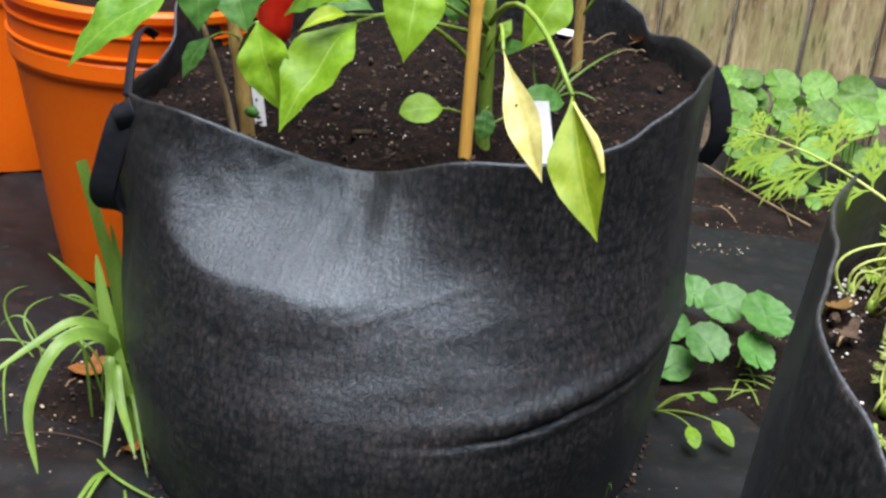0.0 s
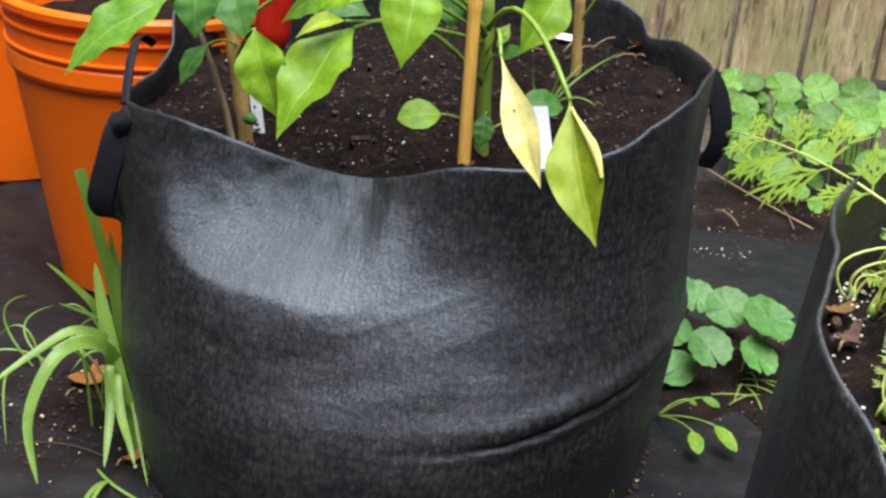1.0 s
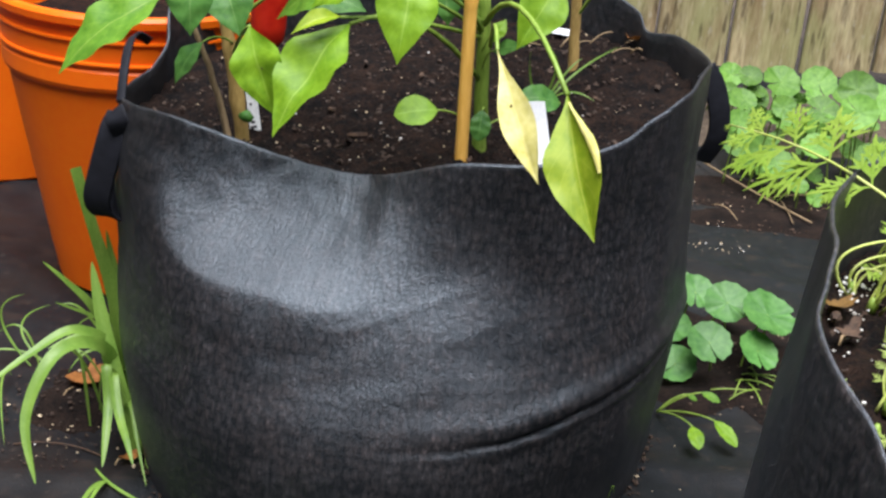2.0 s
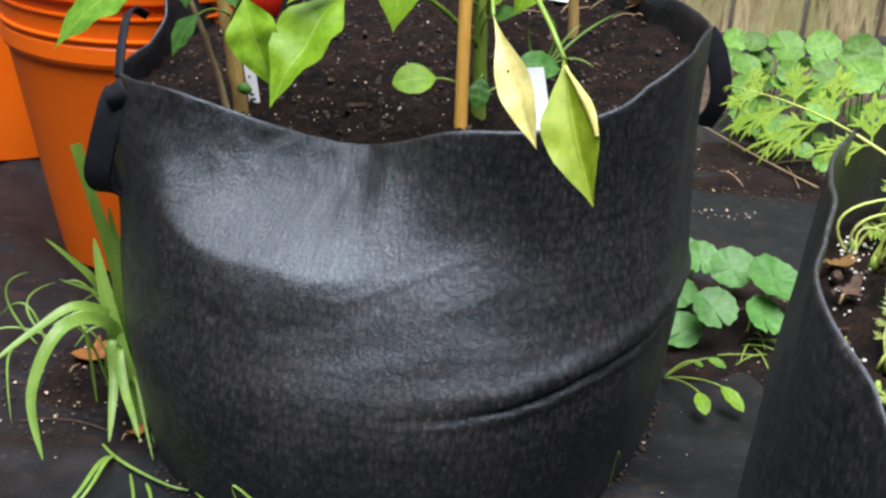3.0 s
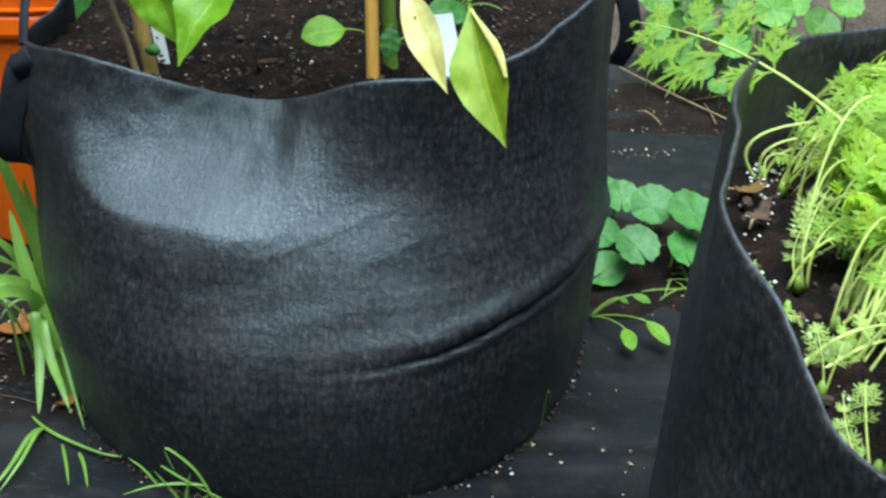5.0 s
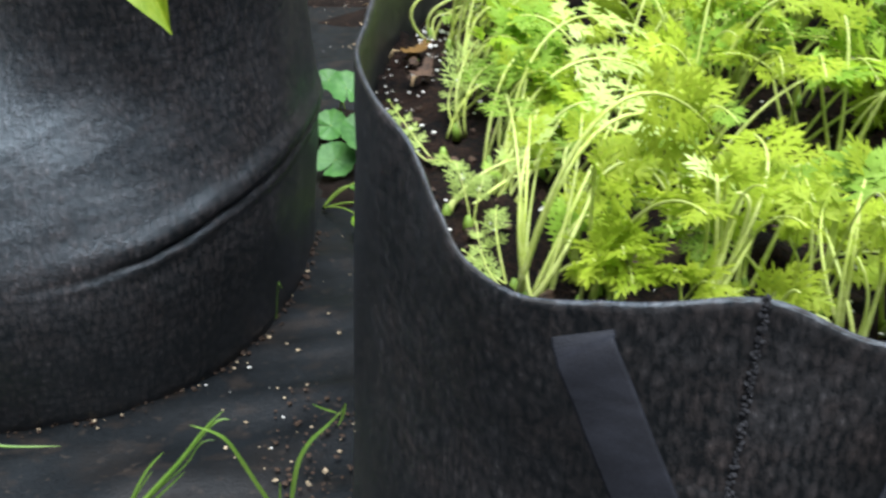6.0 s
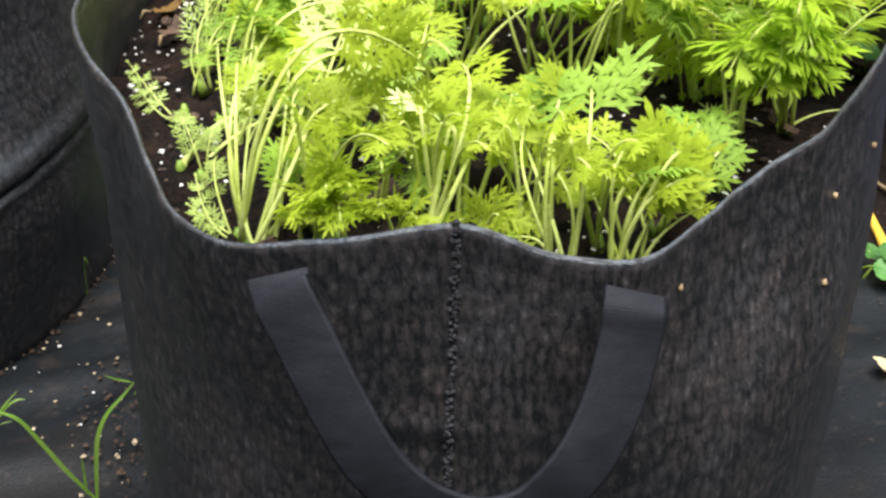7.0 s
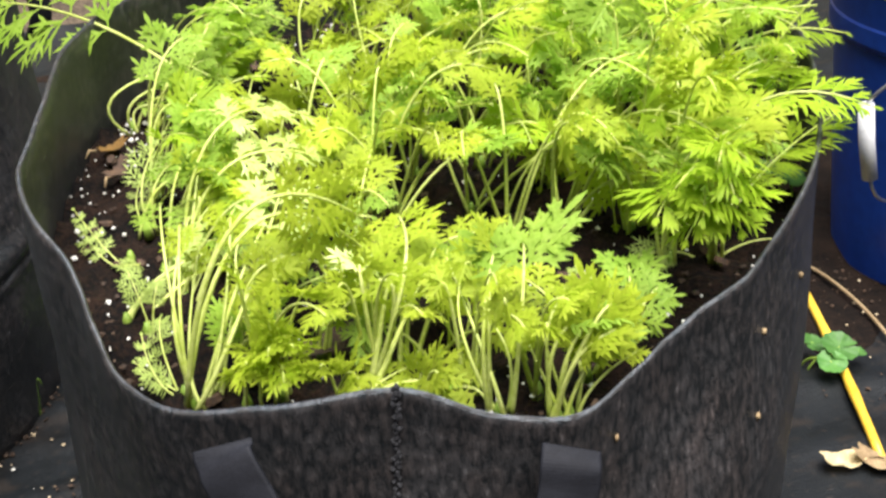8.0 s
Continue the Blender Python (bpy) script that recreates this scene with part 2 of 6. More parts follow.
def stained(m, layers):
    """Lay soft patches over a material. Each layer: noise scale, stretch, colour, where its patches begin and are full, how strong."""
    n, l = m.node_tree.nodes, m.node_tree.links
    b = n["Principled BSDF"]
    tc = n.new("ShaderNodeTexCoord")
    src = b.inputs["Base Color"].links[0].from_socket
    for scale, stretch, color, lo, hi, most in layers:
        mp, nz, rng, mix = n.new("ShaderNodeMapping"), n.new("ShaderNodeTexNoise"), n.new("ShaderNodeMapRange"), n.new("ShaderNodeMix")
        mp.inputs["Scale"].default_value, mp.inputs["Location"].default_value = stretch, (scale, 0, 0)
        nz.inputs["Scale"].default_value, nz.inputs["Detail"].default_value = scale, 4
        rng.inputs["From Min"].default_value, rng.inputs["From Max"].default_value, rng.inputs["To Max"].default_value = lo, hi, most
        mix.data_type = "RGBA"
        l.new(tc.outputs["Object"], mp.inputs["Vector"])
        l.new(mp.outputs["Vector"], nz.inputs["Vector"])
        l.new(nz.outputs["Fac"], rng.inputs["Value"])
        l.new(rng.outputs["Result"], mix.inputs[0])
        l.new(src, mix.inputs[6])
        mix.inputs[7].default_value = (*color, 1)
        src = mix.outputs[2]
    l.new(src, b.inputs["Base Color"])
    return m


# old fence boards: pale grey-yellow grain, brown weathering and a green film of algae, all drawn out lengthwise
WOOD = stained(material("weathered_board", (0.20, 0.155, 0.072), (0.50, 0.420, 0.235), 26, 190, 0.9, 0.9, 0.003, (1, 1, 0.16), vary=0.20, mid=(0.36, 0.64), spec=0.2),
               ((11, (1, 1, 0.5), (0.30, 0.31, 0.12), 0.46, 0.64, 0.65), (16, (1, 1, 0.3), (0.22, 0.130, 0.066), 0.50, 0.64, 0.60), (75, (1, 1, 0.16), (0.045, 0.030, 0.018), 0.56, 0.66, 0.65), (120, (1, 1, 0.35), (0.50, 0.45, 0.32), 0.60, 0.70, 0.5)))
# trodden-in soil on the weed fabric
stained(FABRIC, ((7, (1, 1, 1), (0.014, 0.0105, 0.008), 0.50, 0.70, 0.5), (28, (1, 1.6, 1), (0.022, 0.016, 0.012), 0.56, 0.70, 0.55), (120, (1, 1, 1), (0.036, 0.028, 0.022), 0.62, 0.72, 0.6)))
# for the added unseen walls, kept dark so they bounce little light
SKY_BLOCK_GREY = material("sky_block_grey", (0.105, 0.11, 0.115), (0.155, 0.16, 0.165), 3, 90, 0.9, 0.3, 0.002)


# ---- mesh helpers ----
class Geo:
    """Vertices, faces and UVs gathered for one mesh."""

    def __init__(self):
        self.v, self.f, self.uv = [], [], {}

    def tube(self, pts, radii, n=6, cap=True):
        pts = [Vector(p) for p in pts]
        if isinstance(radii, (int, float)):
            radii = [radii] * len(pts)
        start = len(self.v)
        side = None
        for i, p in enumerate(pts):
            d = (pts[min(i + 1, len(pts) - 1)] - pts[max(i - 1, 0)]).normalized()
            if side is None:
                side = d.orthogonal().normalized()
            side = (side - d * side.dot(d)).normalized()
            up = d.cross(side)
            for k in range(n):
                a = 2 * math.pi * k / n
                self.v.append(p + (side * math.cos(a) + up * math.sin(a)) * radii[i])
        for i in range(len(pts) - 1):
            for k in range(n):
                a, b = start + i * n + k, start + i * n + (k + 1) % n
                self.f.append((a, b, b + n, a + n))
        if cap:
            self.f.append(tuple(start + k for k in reversed(range(n))))
            self.f.append(tuple(start + (len(pts) - 1) * n + k for k in range(n)))
        return self

    def rows(self, rows, closed=False):
        """A sheet from rows of points of one length."""
        start, w = len(self.v), len(rows[0])
        for r in rows:
            self.v.extend(Vector(p) for p in r)
        for i in range(len(rows) - 1):
            for k in range(w if closed else w - 1):
                a, b = start + i * w + k, start + i * w + (k + 1) % w
                self.f.append((a, b, b + w, a + w))
        return self

    def blob(self, p, r, rng, flat=1.0):
        """An uneven grain of twelve corners or fewer."""
        s = len(self.v)
        spin = Euler((rng.random() * 6, rng.random() * 6, rng.random() * 6)).to_matrix()
        for c in ((1, 0, 0), (-1, 0, 0), (0, 1, 0), (0, -1, 0), (0, 0, 1), (0, 0, -1)):
            q = spin @ Vector(c) * r * rng.uniform(0.6, 1.25)
            self.v.append(Vector(p) + Vector((q.x, q.y, q.z * flat)))
        for a, b, c in ((0, 2, 4), (2, 1, 4), (1, 3, 4), (3, 0, 4), (2, 0, 5), (1, 2, 5), (3, 1, 5), (0, 3, 5)):
            self.f.append((s + a, s + b, s + c))
        return self

    def mesh(self, name, mat, smooth=True):
        me = bpy.data.meshes.new(name)
        me.from_pydata([tuple(p) for p in self.v], [], self.f)
        if self.uv:
            layer = me.uv_layers.new(name="UVMap")
            for loop in me.loops:
                layer.data[loop.index].uv = self.uv.get(loop.vertex_index, (0.5, 0.5))
        me.materials.append(mat)
        me.polygons.foreach_set("use_smooth", [smooth] * len(me.polygons))
        me.update()
        return me


def part(name, geo, mat, parent=None, label="", smooth=True):
    """Links what geo holds as one mesh object, under parent where there is one."""
    ob = new(name, geo.mesh(name, mat, smooth) if isinstance(geo, Geo) else geo)
    if parent is not None:
        ob.parent = parent
        ob.matrix_parent_inverse = parent.matrix_basis.inverted()
    if label:
        ob["label"] = label
    return ob


def thing(name, place, label, category, group=""):
    ob = new(name)
    ob.empty_display_size = 0.05
    ob.matrix_basis = Matrix.Translation(place)
    return tagged(ob, label, category, group)


def smooth(a, b, x):
    t = min(1.0, max(0.0, (x - a) / (b - a)))
    return t * t * (3 - 2 * t)


def table(rows, x, col=1, period=None):
    """Smooth reading of rows (x, ...) at x."""
    if period:
        rows = [(rows[-1][0] - period, *rows[-1][1:])] + list(rows) + [(rows[0][0] + period, *rows[0][1:])]
    if x <= rows[0][0]:
        return rows[0][col]
    for i in range(len(rows) - 1):
        a, b = rows[i], rows[i + 1]
        if x <= b[0]:
            p, q = rows[max(i - 1, 0)], rows[min(i + 2, len(rows) - 1)]
            h = b[0] - a[0]
            t = (x - a[0]) / h
            ma, mb = (b[col] - p[col]) / (b[0] - p[0]) * h, (q[col] - a[col]) / (q[0] - a[0]) * h
            return a[col] * (2 * t ** 3 - 3 * t * t + 1) + b[col] * (3 * t * t - 2 * t ** 3) + 0.8 * (ma * (t ** 3 - 2 * t * t + t) + mb * (t ** 3 - t * t))
    return rows[-1][col]


def bend(a, b, c, n=8):
    """Points along the curve from a by way of b to c."""
    a, b, c = Vector(a), Vector(b), Vector(c)
    return [a * (1 - t) ** 2 + b * 2 * t * (1 - t) + c * t * t for t in (i / n for i in range(n + 1))]


def wobble(x, y, z, scale):
    return noise.noise(Vector((x, y, z)) * scale)


# ---- ground and fence ----
def ground_height(x, y):
    near = smooth(14, 5, abs(x)) * smooth(14, 5, abs(y))
    bank = 0.085 * smooth(2.03, 2.39, y)
    return bank + near * (0.006 * wobble(x, y, 0, 2.3) + 0.002 * wobble(x, y, 3, 11))


def fabric_height(x, y):
    folds = 0.0045 * max(0.0, math.sin(46 * (0.25 * x + y) + 5 * wobble(x, y, 0, 3))) ** 2 * smooth(0.0, 0.45, 0.5 + wobble(x, y, 9, 2.2))
    folds += 0.006 * max(0.0, math.sin(19 * (0.9 * x + 0.35 * y) + 4 * wobble(x, y, 1, 2))) ** 6 * smooth(-0.1, -0.5, x)
    near = math.exp(-((x - 0.12) / 0.16) ** 2 - ((y - 0.80) / 0.13) ** 2)
    folds += 0.009 * near * max(0.0, math.sin(58 * (y - 0.22 * x) + 6 * wobble(x, y, 2, 5))) ** 2
    gap = math.exp(-((x - 0.25) / 0.10) ** 2 - ((y - 0.96) / 0.15) ** 2)
    folds += 0.0055 * gap * max(0.0, math.sin(92 * (y + 0.18 * x) + 5 * wobble(x, y, 4, 5))) ** 2
    return ground_height(x, y) + 0.006 + folds + 0.0012 * wobble(x, y, 5, 30)


def spaced(lo, hi, step, far):
    fine = list(np.arange(lo, hi + 1e-6, step))
    return [-far, -far / 3, -10, -5, lo - 1] + fine + [hi + 1, 5, 10, far / 3, far]


xs, ys = spaced(-1.4, 2.0, 0.05, 400), spaced(-0.8, 2.7, 0.05, 400)
g = Geo().rows([[(x, y, ground_height(x, y)) for x in xs] for y in ys])
tagged(part("ground", g, EARTH), "bare brown earth running off on all sides", "ground", kind="structure")

step = 0.0125
xs, ys = np.arange(-1.5, 1.9, step), np.arange(-0.6, 2.2, step)
g = Geo().rows([[(x, y + 0.02 * wobble(x, 0, 0, 4) * smooth(1.93, 2.19, y), fabric_height(x, y)) for x in xs] for y in ys])
tagged(part("weed_barrier", g, FABRIC), "wrinkled black woven weed fabric over the ground", "weed fabric", kind="structure")

FENCE_Y, BOARD = 2.435, 0.1395
fence = thing("fence", (0.5, FENCE_Y, 0.09), "weathered grey-brown wooden board fence with narrow gaps", "fence")
fence["kind"] = "structure"
for z in (0.42, 1.45):
    g = Geo().rows([[(-2.2, FENCE_Y + 0.022, z), (2.6, FENCE_Y + 0.022, z)], [(-2.2, FENCE_Y + 0.06, z), (2.6, FENCE_Y + 0.06, z)],
                    [(-2.2, FENCE_Y + 0.06, z + 0.09), (2.6, FENCE_Y + 0.06, z + 0.09)], [(-2.2, FENCE_Y + 0.022, z + 0.09), (2.6, FENCE_Y + 0.022, z + 0.09)],
                    [(-2.2, FENCE_Y + 0.022, z), (2.6, FENCE_Y + 0.022, z)]])
    part("rail", g, WOOD, fence, smooth=False)
boards = random.Random(3)
for i in range(-19, 15):
    x0 = 0.5465 + i * BOARD
    x1 = x0 + BOARD - boards.uniform(0.005, 0.010)
    foot, top = 0.127 + boards.uniform(-0.012, 0.012), 1.83 + boards.uniform(-0.01, 0.01)
    y0 = FENCE_Y + boards.uniform(-0.004, 0.004)
    y1, c = y0 + 0.019, 0.004
    g = Geo()
    outline = [(x0, y1), (x0, y0 + c), (x0 + c, y0), (x1 - c, y0), (x1, y0 + c), (x1, y1)]
    g.rows([[(x + boards.uniform(-0.0008, 0.0008), y, z) for x, y in outline] for z in (foot, foot + 0.3, foot + 0.7, foot + 1.2, top)], closed=True)
    g.f.append(tuple(range(5, -1, -1)))
    g.f.append(tuple(24 + k for k in range(6)))
    part("board", g, WOOD, fence, smooth=False)


# unseen plain walls close the yard and are added to hold back low sky
def sky_block_wall(name, x0, y0, x1, y1, h=1.85):
    a, b = Vector((x0, y0, 0)), Vector((x1, y1, 0))
    n = Vector((-(b - a).y, (b - a).x, 0)).normalized() * 0.02
    g = Geo().rows([[a - n, b - n], [a - n + Vector((0, 0, h)), b - n + Vector((0, 0, h))], [a + n + Vector((0, 0, h)), b + n + Vector((0, 0, h))], [a + n, b + n], [a - n, b - n]])
    tagged(part(name, g, SKY_BLOCK_GREY, smooth=False), "unseen dark grey wall added to hold back low sky light", "wall", kind="structure")


sky_block_wall("sky_block_west", -2.6, -2.2, -2.6, 2.38, 4.5)
sky_block_wall("sky_block_east", 3.2, -2.2, 3.2, 2.38, 3.0)
sky_block_wall("sky_block_south", -2.57, -2.2, 3.17, -2.2, 3.6)
for side in (-1, 1):
    x0, x1 = (-2.57, -2.14) if side < 0 else (2.47, 3.17)
    sky_block_wall("sky_block_north", x0, FENCE_Y + 0.02, x1, FENCE_Y + 0.02)


def spilled(name, cx, cy, rx, ry, high, mat, label, seed):
    """A thin uneven patch of loose earth on the fabric."""
    g = Geo()
    rows = []
    for i in range(15):
        q = i / 14
        ring = []
        for k in range(56):
            a = 2 * math.pi * k / 56
            edge = 1 + 0.45 * noise.noise(Vector((math.cos(a) * 2.2, math.sin(a) * 2.2, seed)))
            x, y = cx + rx * q * edge * math.cos(a), cy + ry * q * edge * math.sin(a)
            z = fabric_height(x, y) + high * (1 - q * q) - 0.004 * smooth(0.85, 1, q) + 0.006 * (1 - q) * wobble(x, y, seed, 40) + 0.0025 * wobble(x, y, seed, 120)
            ring.append((x, y, z))
        rows.append(ring)
    g.rows(rows, closed=True)
    return tagged(part(name, g, mat), label, "soil", kind="stuff")


spilled("spilled_soil", 0.74, 1.985, 0.42, 0.13, 0.010, DIRT, "loose brown soil spilled on weed fabric by the fence", 1)
spilled("spilled_soil", 0.402, 1.42, 0.13, 0.17, 0.008, DIRT, "dark crumbly soil under round pennywort leaves", 2)
spilled("spilled_soil", -0.335, 1.208, 0.055, 0.085, 0.005, DIRT, "crumbs of dark soil among grass stems", 3)
spilled("spilled_soil", 1.10, 1.05, 0.26, 0.30, 0.010, DIRT, "dark damp soil beside a blue bucket", 4)


# ---- fabric grow bags ----
class Bag:
    """A soft round felt bag. The angle a is 0 at the front of its own axes and grows to its right."""

    def __init__(self, centre, along, across, ahead, rim, wall):
        self.c, self.a, self.b = Vector((*centre, 0)), along, across
        self.u = Vector((*ahead, 0)).normalized()
        self.v = Vector((self.u.y, -self.u.x, 0))
        self.rim, self.wall = rim, wall

    def point(self, deg, k, z, shift=0.0):
        a = radians(deg)
        p = self.c - self.u * (self.a * k * math.cos(a)) + self.v * (self.b * k * math.sin(a) + shift)
        p.z = z
        return p

    def outer(self, deg, z):
        k, shift = self.wall(deg, z, table(self.rim, deg, 1, 360), table(self.rim, deg, 2, 360))
        return self.point(deg, k, z, shift)

    def top(self, deg):
        return table(self.rim, deg, 1, 360)

    def inner(self, deg, z, thick=0.0032):
        p = self.outer(deg, z)
        d = (p - self.c)
        d.z = 0
        return p - d.normalized() * thick

    def shell(self):
        g = Geo()
        n, m = 300, 110
        degs = [-180 + 360 * i / n for i in range(n)]
        rows = [[self.outer(d, 0.0) * 0.5 + self.c * 0.5 for d in degs]]
        for j in range(m + 1):
            rows.append([self.outer(d, self.top(d) * j / m) for d in degs])
        rows.append([(self.outer(d, self.top(d)) + self.inner(d, self.top(d))) / 2 + Vector((0, 0, 0.002)) for d in degs])
        for j in range(13):
            rows.append([self.inner(d, self.top(d) - 0.012 * j) for d in degs])
        g.rows(rows, closed=True)
        girth = math.pi * (self.a + self.b)
        for j, row in enumerate(rows):
            for i in range(n):
                g.uv[j * n + i] = (girth * i / n, row[i].z)
        return g

    def hem(self):
        g = Geo()
        degs = [-180 + 360 * i / 240 for i in range(241)]
        pts = [(self.outer(d, self.top(d)) + self.inner(d, self.top(d))) / 2 for d in degs]
        rows = []
        for d, p in zip(degs, pts):
            o = (self.outer(d, self.top(d)) - self.inner(d, self.top(d))).normalized()
            rows.append([p + o * ((0.0011 + 0.0007 * wobble(p.x, p.y, 0, 120)) * math.cos(radians(w))) + Vector((0, 0, 0.0003 + (0.0012 + 0.0009 * wobble(p.x, p.y, 4, 160)) * math.sin(radians(w)))) for w in (0, 45, 90, 135, 180)])
        return g.rows(rows)


RIM_A = [(-181.2, 0.4348, 0.9688), (-136.4, 0.4289, 0.969), (-119.5, 0.4192, 0.9686), (-107.6, 0.404, 0.963), (-98.7, 0.3713, 0.9125), (-89.8, 0.3548, 0.9214), (-81.8, 0.3495, 0.9653),
         (-73.7, 0.3499, 0.9891), (-61.7, 0.3584, 0.9826), (-47.6, 0.3659, 0.945), (-38.7, 0.3581, 0.87), (-26.7, 0.3446, 0.79), (-14.5, 0.3384, 0.76), (-7.5, 0.3397, 0.768),
         (-1.4, 0.35, 0.825), (9.7, 0.3777, 0.965), (21.8, 0.384, 1.035), (35.9, 0.3953, 1.025), (43.9, 0.4098, 1.015), (52.9, 0.4216, 1.01), (67.9, 0.4286, 0.9679), (87.0, 0.4184, 0.964),
         (99.0, 0.4144, 0.9649), (109.0, 0.4134, 0.9607), (117.0, 0.4085, 0.9214), (124.0, 0.4222, 0.9566), (133.9, 0.4315, 0.967)]
LIP_A = [(-76.9, 0.2725), (-59.8, 0.3080), (-47.8, 0.3030), (-39.8, 0.2740), (-31.7, 0.2610), (-21.6, 0.2610), (-13.5, 0.2660), (-7.4, 0.2800), (-1.3, 0.3010), (4.7, 0.3120), (10.8, 0.3130), (23.9, 0.2890),
         (39.1, 0.2880), (74.3, 0.2870)]
CREASE_A = [(-9.5, 0.147), (-1.4, 0.150), (9.8, 0.156), (18.0, 0.161), (33.2, 0.174), (46.4, 0.178), (59.5, 0.175), (84.7, 0.160)]
BODY_A = [(0.0, 1.005), (.02, 1.022), (.08, 1.044), (.15, 1.060), (.25, 1.044), (.33, 1.018), (.45, 1.0)]
BELLY_LEFT = [(0.0, .148), (.02, .158), (.10, .196), (.18, .242), (.24, .270), (.258, .245), (.30, .130), (.34, .036), (.36, .0)]
BELLY_RIGHT = [(0.0, .160), (.02, .172), (.08, .195), (.14, .222), (.18, .232), (.24, .200), (.30, .142), (.38, .065)]


def wall_a(deg, z, top, k_rim):
    side = smooth(-88, -25, deg) if deg < 120 and deg > -120 else 0.6
    body = table(BODY_A, z) - 0.085 * (1 - side) * (1 - smooth(0.0, 0.16, z)) - 0.03 * smooth(30, 85, abs(deg)) - (0.036 * smooth(0.30, 0.18, z) + 0.022 * smooth(0.16, 0.0, z)) * smooth(-40, -75, deg)
    left = smooth(26, 0, deg)
    body += (table(BELLY_LEFT, z) * left + table(BELLY_RIGHT, z) * (1 - left)) * smooth(70, 6, abs(deg - 2)) ** 1.1
    free = max(k_rim, 0.972)
    k = body + (free - body) * smooth(0.20, 1.0, z / top) 
    # the sunken slope above its lip, crisp on the left and soft on the right
    lip = table(LIP_A, deg)
    soft = 0.006 + 0.07 * smooth(-20, 14, deg) + 0.03 * smooth(-40, -60, deg)
    t = max(0.0, (z - lip + soft) / (top - lip + soft))
    t = t ** (0.95 + 0.7 * smooth(-22, 14, deg))
    k -= (free - k_rim) * t
    # swollen edge under the sunken slope
    k += 0.045 * math.exp(-((z - lip + 0.008) / (0.040 if z > lip - 0.008 else 0.055)) ** 2) * smooth(-84, -52, deg) * smooth(20, -20, deg)
    # tuck low on the wall
    strength = smooth(-4, 30, deg) * smooth(110, 80, deg)
    cz = table(CREASE_A, deg) + 0.0022 * noise.noise(Vector((deg * 0.16, 3, 0)))
    k -= strength * (0.024 * math.exp(-((z - cz) / 0.0022) ** 2) + 0.016 * smooth(cz + 0.004, cz - 0.02, z) * smooth(0.0, 0.07, z))
    k += 0.012 * strength * math.exp(-((z - cz - 0.014) / 0.010) ** 2) + 0.004 * strength * math.exp(-((z - cz + 0.008) / 0.0042) ** 2) * (0.6 + noise.noise(Vector((deg * 0.3, 8, 0))))
    fold = 0.252 + 0.0021 * deg + 0.003 * noise.noise(Vector((deg * 0.2, 5, 0)))
    k += 0.0022 * math.exp(-((z - fold) / 0.0030) ** 2) * smooth(-12, -3, deg) * smooth(15, 9, deg)
    k += 0.0016 * math.exp(-((z - fold + 0.034) / 0.0034) ** 2) * smooth(2, 10, deg) * smooth(28, 20, deg)
    x, y = math.cos(radians(deg)), math.sin(radians(deg))
    k += 0.012 * noise.noise(Vector((x * 2.2, y * 2.2, z * 6))) + 0.004 * noise.noise(Vector((x * 9, y * 9, z * 22)))
    k += 0.017 * (0.35 - abs(noise.noise(Vector((x * 9 + 3, y * 9, z * 40))))) * t * smooth(-70, -50, deg) * smooth(8, -12, deg)
    k += 0.0030 * noise.noise(Vector((x * 7, y * 7, z * 60))) * smooth(0.10, 0.22, z) * smooth(0.26, 0.20, z)
    return k, 0.025 * z


RIM_B = [(-180, .440, 1.0), (-135, .440, 1.0), (-119, .448, 1.0), (-108, .450, 1.0), (-94, .452, .990), (-86, .452, .972), (-78, .455, .962), (-70, .449, .992), (-64, .443, 1.032), (-57, .436, 1.034),
         (-50, .426, 1.012), (-46, .418, 1.018), (-41, .411, 1.045), (-35, .401, 1.075), (-28, .399, 1.08), (-19, .406, 1.05), (-6, .415, 1.015), (4, .402, 1.035), (11, .399, 1.045), (18, .401, .995), (23.5, .404, .960),
         (29, .408, .942), (36, .411, .938), (43, .412, .917), (50, .415, .912), (64, .420, .910), (78, .424, .918), (97, .432, .955), (130, .438, 1.0)]


def wall_b(deg, z, top, k_rim):
    body = 1.0 + 0.045 * smooth(60, 10, abs(deg)) - 0.02 * smooth(0.03, 0.0, z) - 0.055 * smooth(25, 60, deg) * smooth(150, 105, deg)
    t = smooth(top - 0.13, top, z)
    k = body + (k_rim - body) * t
    x, y = math.cos(radians(deg)), math.sin(radians(deg))
    k += 0.010 * noise.noise(Vector((x * 2.4 + 5, y * 2.4, z * 5))) + 0.003 * noise.noise(Vector((x * 9, y * 9, z * 20)))
    k += smooth(-18, -14, deg) * smooth(-3, -6, deg) * (0.006 * math.exp(-((z - 0.318) / 0.005) ** 2) - 0.005 * math.exp(-((z - 0.309) / 0.006) ** 2))
    k -= 0.012 * smooth(-60, -85, deg) * smooth(-150, -120, deg) * (1 - smooth(0.0, 0.36, z))
    return k, -0.026 * (1 - z / 0.43)


BAG_A = Bag((-0.017, 1.274), 0.295, 0.295, (0, 1), RIM_A, wall_a)
BAG_B = Bag((0.4933, 0.6672), 0.33, 0.25, (0.36, 0.933), RIM_B, wall_b)


